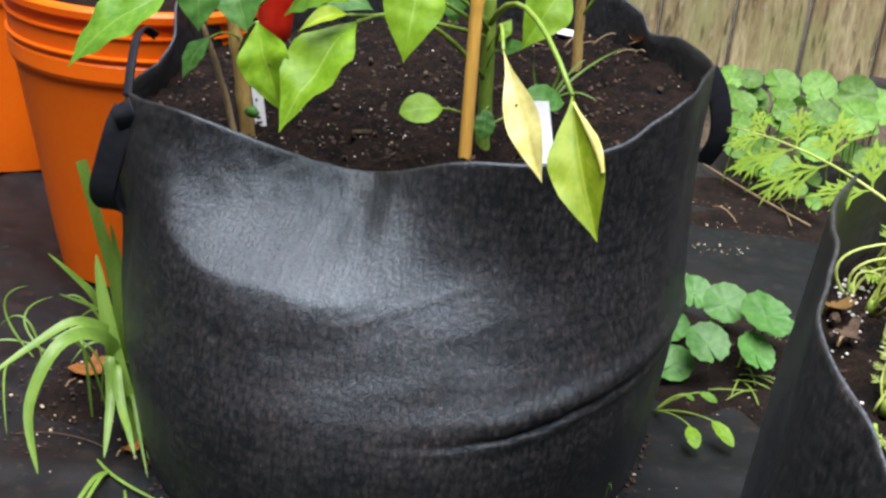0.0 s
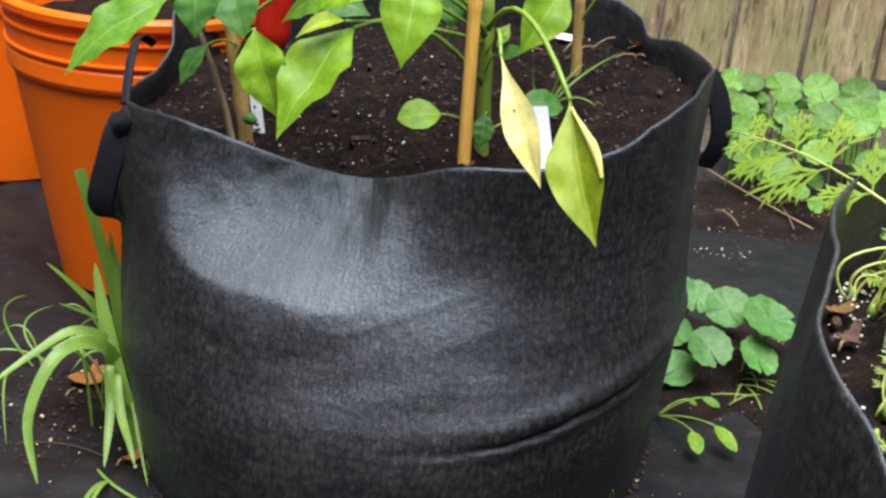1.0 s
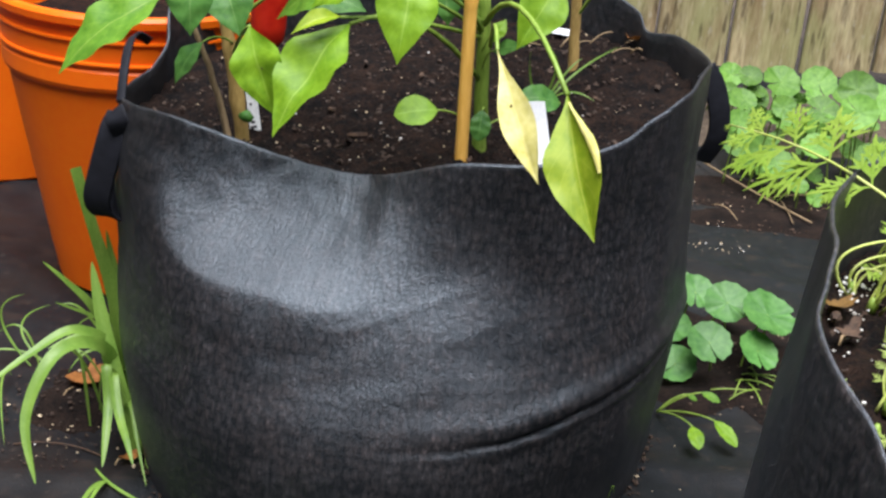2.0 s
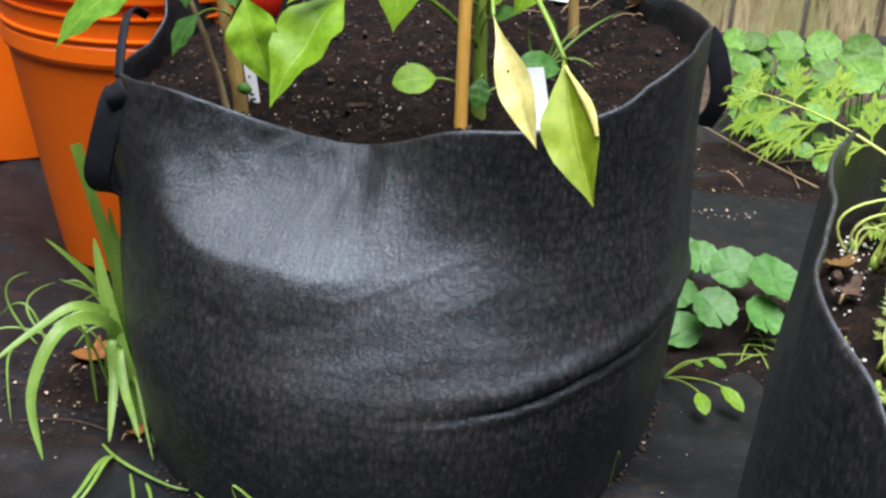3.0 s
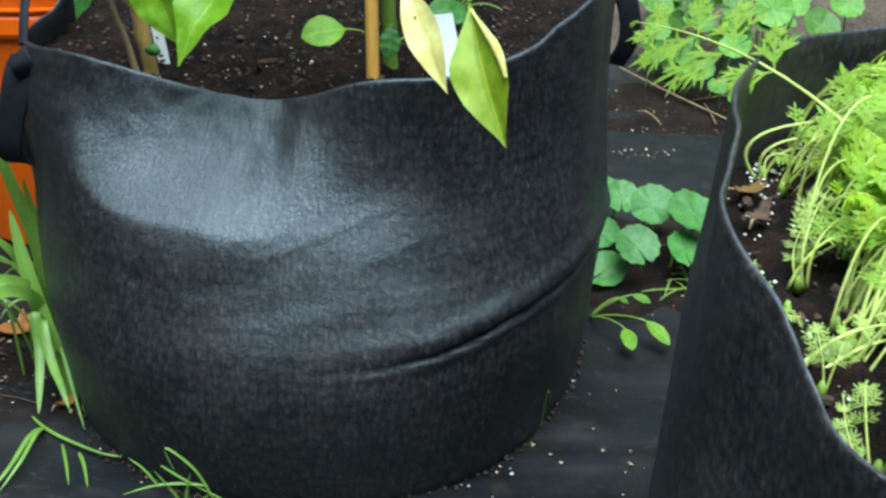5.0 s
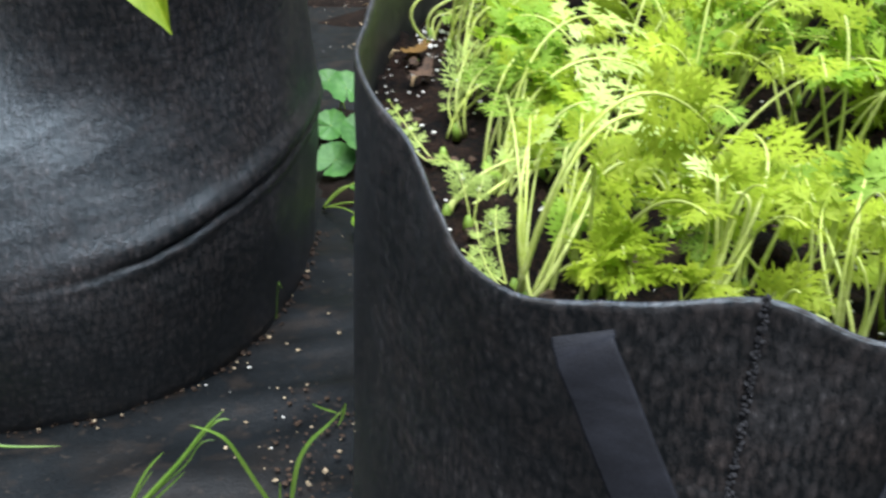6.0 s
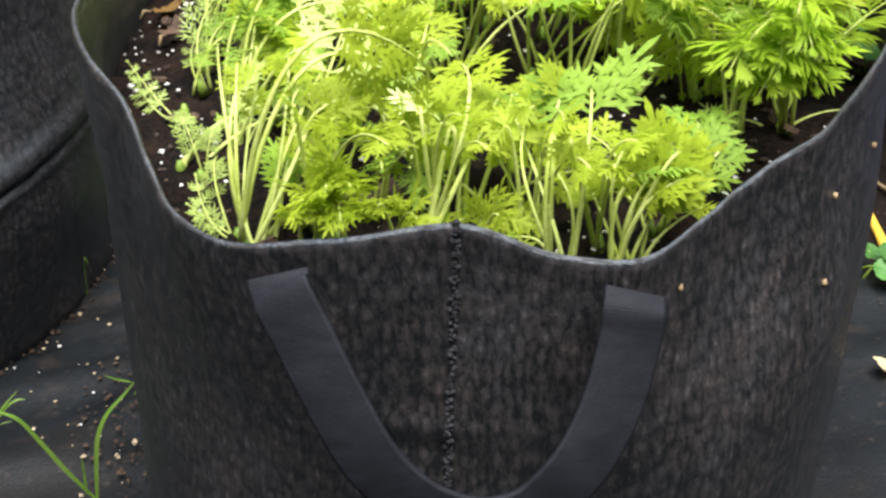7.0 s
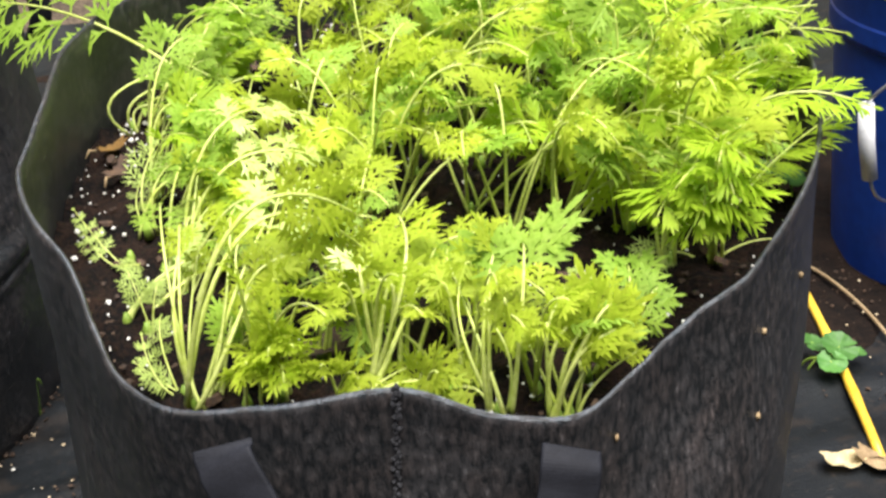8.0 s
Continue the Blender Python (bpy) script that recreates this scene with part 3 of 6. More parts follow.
def strap(parent, centre_line, width_dir, width=0.027, thick=0.0022, label=""):
    """A flat webbing band along centre_line."""
    g = Geo()
    rows = []
    n = len(centre_line)
    for i, p in enumerate(centre_line):
        d = (centre_line[min(i + 1, n - 1)] - centre_line[max(i - 1, 0)]).normalized()
        w = width_dir[i] - d * width_dir[i].dot(d)
        w = w.normalized() * width / 2
        o = d.cross(w).normalized() * thick / 2
        rows.append([p - w - o, p - w * 0.9 - o * 1.3, p + w * 0.9 - o * 1.3, p + w - o, p + w + o, p + w * 0.9 + o * 1.3, p - w * 0.9 + o * 1.3, p - w + o])
    g.rows(rows, closed=True)
    run = 0.0
    for i in range(n):
        if i:
            run += (centre_line[i] - centre_line[i - 1]).length
        for k in range(8):
            g.uv[i * 8 + k] = ((0, 0.05, 0.95, 1, 1, 0.95, 0.05, 0)[k], run)
    g.f.append(tuple(range(7, -1, -1)))
    g.f.append(tuple((n - 1) * 8 + k for k in range(8)))
    return part("handle", g, WEBBING, parent, label)


def smooth_line(points, steps=8):
    """A smooth line through the given points."""
    pts = [Vector(p) for p in points]
    line = []
    for k in range(len(pts) - 1):
        a, b, e, f = pts[max(k - 1, 0)], pts[k], pts[k + 1], pts[min(k + 2, len(pts) - 1)]
        for i in range(steps):
            s = i / steps
            line.append(0.5 * (2 * b + (e - a) * s + (2 * a - 5 * b + 4 * e - f) * s * s + (3 * b - a - 3 * e + f) * s ** 3))
    return line + [pts[-1]]


def grow_bag(bag, label, felt, edge, edge_label):
    ob = thing("grow_bag", bag.c, label, "grow bag", "felt grow bags")
    part("fabric_wall", bag.shell(), felt, ob)
    part("cut_edge", bag.hem(), edge, ob, edge_label)
    return ob


bag_a = grow_bag(BAG_A, "large round black felt grow bag with a sunken front", FELT_SHADED, FELT_SHADED, "")
bag_b = grow_bag(BAG_B, "round black felt grow bag planted with carrots", FELT, FELT_EDGE, "pale fuzzy cut felt edge")

# front handle and seam of the carrot bag
strap_line = smooth_line([(0.2737, 0.3765, 0.4060), (0.2729, 0.3725, 0.4035), (0.2730, 0.3670, 0.3998), (0.2775, 0.3580, 0.3858), (0.2836, 0.3450, 0.3652), (0.2916, 0.3330, 0.3429), (0.3011, 0.3250, 0.3277), (0.3130, 0.3190, 0.3165), (0.3322, 0.3120, 0.3086), (0.3527, 0.3070, 0.3117), (0.3694, 0.3050, 0.3258), (0.3827, 0.3080, 0.3407), (0.3933, 0.3130, 0.3575), (0.4015, 0.3190, 0.3763), (0.4044, 0.3220, 0.3873), (0.4078, 0.3280, 0.3915)])
face = Vector((-0.35, -0.937, 0.0))
strap(bag_b, strap_line, [face.cross(strap_line[min(i + 1, len(strap_line) - 1)] - strap_line[max(i - 1, 0)]).normalized() for i in range(len(strap_line))], 0.0255)
g = Geo()
seam_rng = random.Random(5)
for i in range(140):
    z = 0.418 - i * 0.003
    for k in range(3):
        p = BAG_B.outer(-6.3 + seam_rng.uniform(-0.3, 0.3), max(0.0, z))
        o = (p - BAG_B.c)
        o.z = 0
        g.blob(p + o.normalized() * 0.0015 + Vector((0, 0, seam_rng.uniform(-0.002, 0.002))), 0.0017, seam_rng)
part("seam", g, THREAD, bag_b, "ragged black overlocked seam")


def soil_bed(name, bag, level, label, seed):
    g = Geo()
    rows = []
    for i in range(56):
        q = i / 55
        ring = []
        for k in range(200):
            d = -180 + 1.8 * k
            edge = bag.inner(d, min(bag.top(d) - 0.004, level(bag.outer(d, 0.36))), 0.004)
            x, y = bag.c.x + (edge.x - bag.c.x) * q, bag.c.y + (edge.y - bag.c.y) * q
            z = level(Vector((x, y, 0))) + 0.007 * wobble(x, y, seed, 22) + 0.008 * wobble(x, y, seed, 60) + 0.005 * wobble(x, y, seed, 140)
            z = min(z, bag.top(d) - 0.008 + 0.09 * (1 - q))
            ring.append((x, y, z))
        rows.append(ring)
    g.rows(rows, closed=True)
    return tagged(part(name, g, SOIL), label, "soil")


def level_a(p):
    return 0.348 + 0.104 * (p.x + 0.008) + 0.064 * (p.y - 1.276)


def level_b(p):
    return 0.367


bed_a = soil_bed("potting_soil", BAG_A, level_a, "dark brown moist potting soil filling a felt bag", 2)
bed_b = soil_bed("potting_soil", BAG_B, level_b, "dark potting soil flecked with white perlite", 6)


def on_soil(bag, level, deg, q):
    e = bag.inner(deg, 0.36)
    p = bag.c.lerp(Vector((e.x, e.y, 0)), q)
    return Vector((p.x, p.y, level(p)))


def scatter(name, label, category, mat, count, place, size, seed, flat=0.8):
    g, r = Geo(), random.Random(seed)
    for i in range(count):
        g.blob(place(r), size * r.choice((0.5, 0.7, 0.8, 1.0, 1.5)), r, flat)
    return tagged(part(name, g, mat, smooth=False), label, category, kind="stuff")


scatter("perlite", "white perlite grains scattered on potting soil", "perlite", PERLITE, 55, lambda r: on_soil(BAG_A, level_a, r.uniform(-180, 180), r.random() ** 0.6) + Vector((0, 0, 0.002)), 0.0011, 11)
scatter("perlite", "white perlite grains around the carrots", "perlite", PERLITE, 500, lambda r: on_soil(BAG_B, level_b, r.uniform(-180, 180), r.random() ** 0.45 * 0.98) + Vector((0, 0, 0.002)), 0.0015, 12)
scatter("perlite", "white perlite grains drifted against felt", "perlite", PERLITE, 130, lambda r: on_soil(BAG_B, level_b, r.gauss(-108, 22), r.uniform(0.84, 0.985)) + Vector((0, 0, 0.002)), 0.0016, 15)
scatter("soil_clods", "small brown clods and bark crumbs on soil", "soil clods", CHIP, 1700, lambda r: on_soil(BAG_A, level_a, r.uniform(-180, 180), r.random() ** 0.5 * 0.98) + Vector((0, 0, 0.001)), 0.0023, 13, 0.6)
scatter("grit", "fine straw-coloured specks on potting soil", "grit", GRIT, 150, lambda r: on_soil(BAG_A, level_a, r.uniform(-180, 180), r.random() ** 0.5 * 0.98) + Vector((0, 0, 0.003)), 0.0011, 16)
scatter("soil_clods", "small brown clods between carrot stalks", "soil clods", CHIP, 800, lambda r: on_soil(BAG_B, level_b, r.uniform(-180, 180), r.random() ** 0.5 * 0.98) + Vector((0, 0, 0.001)), 0.0025, 14, 0.6)


# ---- buckets ----
def bucket(name, place, mat, label, rings=((0.338, 0.0022), (0.312, 0.0022)), collar=0.262, foot=0.129, flare=0.068):
    """A tapered pail, five-gallon by default, with lip, stiffening rings and a collar."""
    ob = thing(name, place, label, "bucket", "plastic buckets")
    h = 0.368
    r = lambda z: foot + flare * min(z, collar) + 0.068 * max(0.0, z - collar)
    prof = [(0.0, 0.002), (foot - 0.004, 0.0), (foot, 0.004)] + [(r(z), z) for z in (0.05, 0.12, 0.2, collar - 0.006)]
    prof += [(r(collar) + 0.0035, collar - 0.002), (r(collar) + 0.0055, collar + 0.003), (r(collar) + 0.006, collar + 0.020), (r(collar) + 0.0045, collar + 0.0225)]
    for z, d in sorted(rings):
        prof += [(r(z) + 0.0035, z - 0.0022), (r(z) + 0.004 + d, z - 0.0012), (r(z) + 0.004 + d, z + 0.0012), (r(z) + 0.003, z + 0.0022)]
    prof += [(r(h) + 0.003, h - 0.016), (r(h) + 0.009, h - 0.012), (r(h) + 0.010, h - 0.004), (r(h) + 0.007, h), (r(h) - 0.001, h), (r(h) - 0.004, h - 0.006), (r(0.26) - 0.004, 0.26)]
    g = Geo()
    base = Vector(place)
    g.rows([[base + Vector((q * math.cos(2 * math.pi * k / 180), q * math.sin(2 * math.pi * k / 180), z)) for k in range(180)] for q, z in prof], closed=True)
    part("pail", g, mat, ob, smooth=False)
    g = Geo()
    inside = [base + Vector(((r(0.325) - 0.005) * math.cos(2 * math.pi * k / 48), (r(0.325) - 0.005) * math.sin(2 * math.pi * k / 48), 0.325)) for k in range(48)]
    rows = []
    for i in range(10):
        rows.append([base + Vector((0, 0, 0.325)) + (p - base - Vector((0, 0, 0.325))) * (i / 9) + Vector((0, 0, 0.006 * wobble(p.x * i, p.y * i, 0, 9))) for p in inside])
    g.rows(rows, closed=True)
    part("soil_fill", g, SOIL, ob, "dark soil filling")
    return ob


# foot, flare and place of the first are fitted to the camera's view
bucket("bucket", (-0.360, 1.545, ground_height(-0.360, 1.545) + 0.008), ORANGE, "bright orange plastic bucket holding soil", collar=0.282, foot=0.101, flare=0.186)
bucket("bucket", (-0.670, 1.920, ground_height(-0.670, 1.920) + 0.008), ORANGE, "orange plastic bucket standing behind another")
blue = bucket("bucket", (1.187, 0.915, ground_height(1.187, 0.915) + 0.008), BLUE, "dark blue plastic bucket with a white grip", rings=((0.33, 0.004),))
g = Geo().tube([(0.992, 0.850, 0.240), (0.998, 0.850, 0.198), (1.006, 0.850, 0.160)], 0.0078, 14)
part("grip", g, WHITE, blue, "white plastic handle grip")
g = Geo().tube(bend((1.125, 0.775, 0.335), (1.02, 0.83, 0.29), (0.992, 0.850, 0.240), 8) , 0.0018, 6)
part("bail_wire", g, STEEL, blue, "thin steel bail wire")
part("bail_wire", Geo().tube(bend((1.006, 0.850, 0.160), (1.012, 0.845, 0.122), (1.064, 0.860, 0.122), 6), 0.0018, 6), STEEL, blue, "thin steel bail wire")


# ---- leaves ----
OVAL_EDGE = [(0, .05), (.08, .36), (.2, .72), (.38, .97), (.55, 1.0), (.72, .88), (.86, .62), (.95, .34), (1, .05)]
LEAF_EDGE = [(0, .02), (.07, .20), (.18, .56), (.32, .90), (.44, 1.0), (.58, .86), (.73, .58), (.86, .28), (.94, .10), (1, .008)]


def leaf(base, tip, width, face, fold=0.25, arch=0.08, ripple=0.11, point=0.8, twist=0.0, seed=0, n=16, m=5, edge_rows=LEAF_EDGE):
    """A blade from base to tip. face: the way its upper side looks; fold: how far the halves rise from the midrib; arch: its bow."""
    base, tip = Vector(base), Vector(tip)
    d = tip - base
    length = d.length
    d.normalize()
    nrm = Vector(face)
    nrm = (nrm - d * nrm.dot(d)).normalized()
    g = Geo()
    rows = []
    for i in range(n + 1):
        t = i / n
        w = width / 2 * table(edge_rows, t ** (point / 0.8))
        turn = Matrix.Rotation(twist * t, 3, d)
        nn = turn @ nrm
        side = d.cross(nn)
        mid = base + d * (length * t) + nrm * (arch * length * 4 * t * (1 - t))
        row = []
        for k in range(-m, m + 1):
            x = k / m
            edge = 1 + 0.03 * noise.noise(Vector((t * 9, k * 3.1, seed)))
            h = fold * abs(x) * w + ripple * w * (noise.noise(Vector((x * 1.6, t * 5, seed * 3.7))) + 0.5 * abs(x) * math.sin(t * 22 + seed + (2 if k > 0 else 0)))
            row.append(mid + side * (x * w * edge) + nn * h)
        rows.append(row)
    g.rows(rows)
    for i in range(n + 1):
        for k in range(2 * m + 1):
            g.uv[i * (2 * m + 1) + k] = (k / (2 * m), i / n)
    return g


def ribbon(pts, width, up=(0, -0.4, 1), fold=0.3, n=18, cut=0.0):
    """A grass blade along the curve through pts, tapering to its tip; cut: the width left at a mown tip."""
    pts = [Vector(p) for p in pts]
    if len(pts) == n + 1:
        line = pts
    elif len(pts) == 3:
        line = bend(pts[0], pts[1] * 2 - (pts[0] + pts[2]) / 2, pts[2], n)
    else:
        a, b, c, d = pts
        line = [(a * (1 - t) ** 3 + b * 3 * t * (1 - t) ** 2 + c * 3 * t * t * (1 - t) + d * t ** 3) for t in (i / n for i in range(n + 1))]
    g, rows = Geo(), []
    last = None
    for i, p in enumerate(line):
        t = i / n
        d = (line[min(i + 1, n)] - line[max(i - 1, 0)]).normalized()
        side = d.cross(Vector(up))
        side = side.normalized() if side.length > 1e-4 else (last or Vector((1, 0, 0)))
        if last is not None:
            side = -side if side.dot(last) < 0 else side
            side = (side + 2 * last).normalized()
            side = (side - d * side.dot(d)).normalized()
        last = side
        nn = side.cross(d)
        w = width / 2 * min(1, 0.55 + 2.2 * t) * max(0.03, cut, (1 - t ** 3.2)) ** 0.8
        rows.append([p + side * (x * w) + nn * (abs(x) * w * fold) for x in (-1, -0.5, 0, 0.5, 1)])
    return g.rows(rows)


# ---- pepper plants in the big bag ----
def stem_line(a, b, c, n=10, seed=0):
    return [p + Vector((0.0012 * noise.noise(Vector((i * 0.9, seed, 0))), 0.0012 * noise.noise(Vector((i * 0.9, seed, 5))), 0)) for i, p in enumerate(bend(a, b, c, n))]


def pepper_plant(place, label):
    return thing("pepper_plant", place, label, "pepper plant", "pepper plants")


def add_leaf(plant, joint, base, tip, width, face, mat, label="", stalk=0.0016, stalk_mat=None, via=None, **shape):
    """A leaf of a plant with its stalk, which springs from joint."""
    joint, base = Vector(joint), Vector(base)
    if (joint - base).length > 0.004:
        mid = Vector(via) if via else (joint + base) / 2 + Vector((0, 0, 0.01))
        g = Geo().tube(bend(joint, mid, base, 8), [stalk * (1.25 - 0.35 * i / 8) for i in range(9)], 7)
        part("leaf_stalk", g, stalk_mat or GREEN_STEM, plant)
    return part("leaf", leaf(base, tip, width, face, **shape), mat, plant, label)


plant = pepper_plant((-0.1634, 1.18, 0.3285), "pepper plant with a woody stem and broad green leaves")
line = stem_line((-0.1633, 1.1704, 0.2984), (-0.1743, 1.1696, 0.3787), (-0.1866, 1.171, 0.444), 12, 1)
part("stem", Geo().tube(line, [0.0070 - 0.0014 * i / 12 + (0.0014 if i in (5, 9) else 0) for i in range(13)], 12), BARK, plant, "woody brown stem")
part("stem", Geo().tube(bend(line[-1], (-0.1866, 1.1729, 0.5191), (-0.1695, 1.1765, 0.5987), 8), [0.0062 - 0.0025 * i / 8 for i in range(9)], 10), GREEN_STEM, plant, "green upper stem")
part("side_twig", Geo().tube(stem_line((-0.1734, 1.1505, 0.3133), (-0.1866, 1.1447, 0.3886), (-0.2133, 1.1294, 0.4541), 10, 4), [0.0036 - 0.0012 * i / 10 for i in range(11)], 8), TWIG, plant, "thin bare grey-brown twig")
part("bud", Geo().tube([(-0.1673, 1.1578, 0.3503), (-0.1613, 1.1537, 0.3521), (-0.1554, 1.1515, 0.3499)], [0.003, 0.0062, 0.003], 10), PEPPER_SHADED, plant, "small round green bud")
J = (-0.1848, 1.169, 0.4389)
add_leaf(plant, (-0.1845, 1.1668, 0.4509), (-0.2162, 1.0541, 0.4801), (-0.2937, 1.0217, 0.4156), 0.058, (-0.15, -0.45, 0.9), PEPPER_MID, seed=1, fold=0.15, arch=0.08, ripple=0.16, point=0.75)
add_leaf(plant, J, (-0.1991, 1.0835, 0.4981), (-0.1958, 1.0691, 0.4448), 0.040, (0.1, -0.75, 0.6), PEPPER_SHADED, seed=2, fold=0.3)
add_leaf(plant, J, (-0.1785, 1.1282, 0.4822), (-0.1592, 1.1034, 0.4384), 0.043, (-0.1, -0.7, 0.7), PEPPER_SHADED, seed=3, fold=0.25)
add_leaf(plant, (-0.1774, 1.1661, 0.4167), (-0.1933, 1.1093, 0.4303), (-0.2155, 1.1003, 0.3927), 0.027, (-0.6, -0.7, 0.5), PEPPER_SHADED, seed=4, fold=0.15, stalk=0.0009)
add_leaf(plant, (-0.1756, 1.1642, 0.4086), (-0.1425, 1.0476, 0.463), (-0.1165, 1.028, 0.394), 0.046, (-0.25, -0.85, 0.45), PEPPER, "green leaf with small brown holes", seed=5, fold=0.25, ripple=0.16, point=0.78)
add_leaf(plant, (-0.181, 1.169, 0.4288), (-0.1232, 1.1471, 0.4791), (-0.0538, 1.1357, 0.4631), 0.048, (0, -0.7, 0.7), PEPPER_SHADED, seed=6, fold=0.2)
for i in range(4):
    a = 1.6 * i + 0.4
    z = 0.545 + 0.012 * i
    b = Vector((-0.18 + 0.03 * math.cos(a), 1.176 + 0.03 * math.sin(a), z + 0.02))
    t = b + Vector((0.085 * math.cos(a), 0.085 * math.sin(a), -0.015))
    add_leaf(plant, (-0.182, 1.174, z - 0.01), b, t, 0.045, (0, 0, 1), PEPPER if i % 2 else PEPPER_SHADED, seed=20 + i)
g = Geo()
prof = ((0.0, -0.002), (0.009, 0.0), (0.0145, 0.008), (0.0165, 0.022), (0.0175, 0.045), (0.0185, 0.065), (0.016, 0.078), (0.008, 0.082), (0.0, 0.080))
g.rows([[Vector((-0.151 + q * (1 + 0.07 * math.cos(3 * a)) * math.cos(a), 1.203 + q * (1 + 0.07 * math.cos(3 * a)) * math.sin(a), 0.406 + z)) for a in (2 * math.pi * k / 36 for k in range(36))] for q, z in prof], closed=True)
part("pepper_fruit", g, RED, plant, "ripe glossy red pepper fruit")
part("fruit_stalk", Geo().tube(bend((-0.1488, 1.2023, 0.4852), (-0.1501, 1.1968, 0.5181), (-0.1739, 1.1773, 0.5438), 6), 0.0024, 8), GREEN_STEM, plant)
for x, y, z in ((-0.1288, 1.0358, 0.4326), (-0.1212, 1.0348, 0.4194)):
    part("leaf_hole", Geo().blob((x, y - 0.004, z), 0.0018, rnd, 0.8), CHIP, plant, "small brown bite mark")

plant = pepper_plant((0.0551, 1.1451, 0.3324), "green-stemmed pepper plant with yellowing hanging leaves")
line = stem_line((0.0581, 1.1456, 0.2924), (0.0556, 1.1443, 0.3924), (0.0482, 1.143, 0.4927), 12, 8)
part("stem", Geo().tube(line, [0.0074 - 0.0016 * i / 12 for i in range(13)], 12), GREEN_STEM, plant)
part("stem", Geo().tube(bend(line[-1], (0.0437, 1.1423, 0.5528), (0.0565, 1.1507, 0.6526), 8), [0.0056 - 0.002 * i / 8 for i in range(9)], 10), GREEN_STEM, plant)
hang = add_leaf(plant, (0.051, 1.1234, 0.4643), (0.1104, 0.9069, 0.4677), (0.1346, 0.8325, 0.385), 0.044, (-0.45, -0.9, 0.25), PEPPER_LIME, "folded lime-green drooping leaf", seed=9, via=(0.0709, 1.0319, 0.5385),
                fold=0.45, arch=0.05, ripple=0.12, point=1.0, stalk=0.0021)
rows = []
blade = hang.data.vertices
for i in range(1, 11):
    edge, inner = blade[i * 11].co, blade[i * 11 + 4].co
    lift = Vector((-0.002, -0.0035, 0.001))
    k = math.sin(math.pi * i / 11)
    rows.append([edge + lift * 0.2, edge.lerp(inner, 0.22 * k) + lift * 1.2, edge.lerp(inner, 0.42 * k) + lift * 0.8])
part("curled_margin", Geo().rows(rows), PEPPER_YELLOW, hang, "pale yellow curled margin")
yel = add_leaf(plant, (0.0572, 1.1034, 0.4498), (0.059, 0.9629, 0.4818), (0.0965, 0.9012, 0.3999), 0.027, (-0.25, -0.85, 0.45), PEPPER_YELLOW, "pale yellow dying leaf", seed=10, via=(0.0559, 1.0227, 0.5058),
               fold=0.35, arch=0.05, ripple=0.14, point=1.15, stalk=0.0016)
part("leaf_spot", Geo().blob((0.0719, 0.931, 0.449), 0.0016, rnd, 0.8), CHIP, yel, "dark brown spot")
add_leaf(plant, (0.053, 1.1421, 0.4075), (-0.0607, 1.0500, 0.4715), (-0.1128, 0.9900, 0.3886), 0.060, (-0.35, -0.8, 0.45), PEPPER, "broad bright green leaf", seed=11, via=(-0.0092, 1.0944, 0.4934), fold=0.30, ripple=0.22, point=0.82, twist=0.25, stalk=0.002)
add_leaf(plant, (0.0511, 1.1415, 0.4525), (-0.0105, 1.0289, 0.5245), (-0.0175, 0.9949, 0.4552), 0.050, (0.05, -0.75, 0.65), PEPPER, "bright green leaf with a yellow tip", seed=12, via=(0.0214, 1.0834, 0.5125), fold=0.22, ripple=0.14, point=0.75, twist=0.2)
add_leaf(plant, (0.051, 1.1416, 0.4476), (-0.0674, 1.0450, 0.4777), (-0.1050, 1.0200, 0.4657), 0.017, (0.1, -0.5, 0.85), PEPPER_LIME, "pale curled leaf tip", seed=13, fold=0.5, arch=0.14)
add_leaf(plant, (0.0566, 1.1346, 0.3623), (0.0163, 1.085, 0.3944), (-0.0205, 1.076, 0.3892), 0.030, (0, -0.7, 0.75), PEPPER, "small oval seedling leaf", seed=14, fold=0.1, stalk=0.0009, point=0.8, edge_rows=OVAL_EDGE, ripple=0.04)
add_leaf(plant, (0.0588, 1.1345, 0.3672), (0.128, 1.1627, 0.3879), (0.0877, 1.1435, 0.3956), 0.027, (0, -0.75, 0.7), PEPPER_SHADED, seed=15, fold=0.1, stalk=0.0009, point=0.8, edge_rows=OVAL_EDGE)
add_leaf(plant, (0.059, 1.1344, 0.3772), (0.0559, 1.1143, 0.389), (0.054, 1.1047, 0.3629), 0.019, (0, -1, 0.2), PEPPER_SHADED, seed=16, fold=0.1, stalk=0.0008, point=0.8, edge_rows=OVAL_EDGE)
add_leaf(plant, (0.0522, 1.1339, 0.4224), (0.0604, 1.1235, 0.441), (0.0873, 1.1027, 0.4531), 0.015, (0, -0.8, 0.6), PEPPER_SHADED, seed=17, fold=0.1, stalk=0.0008)
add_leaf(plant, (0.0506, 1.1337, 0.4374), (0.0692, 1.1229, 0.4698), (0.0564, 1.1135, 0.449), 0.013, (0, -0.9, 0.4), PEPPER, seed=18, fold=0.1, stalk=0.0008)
add_leaf(plant, (0.0494, 1.1414, 0.4626), (0.0123, 1.1438, 0.4986), (0.0189, 1.1242, 0.4591), 0.034, (0, -0.8, 0.6), PEPPER_SHADED, seed=19)
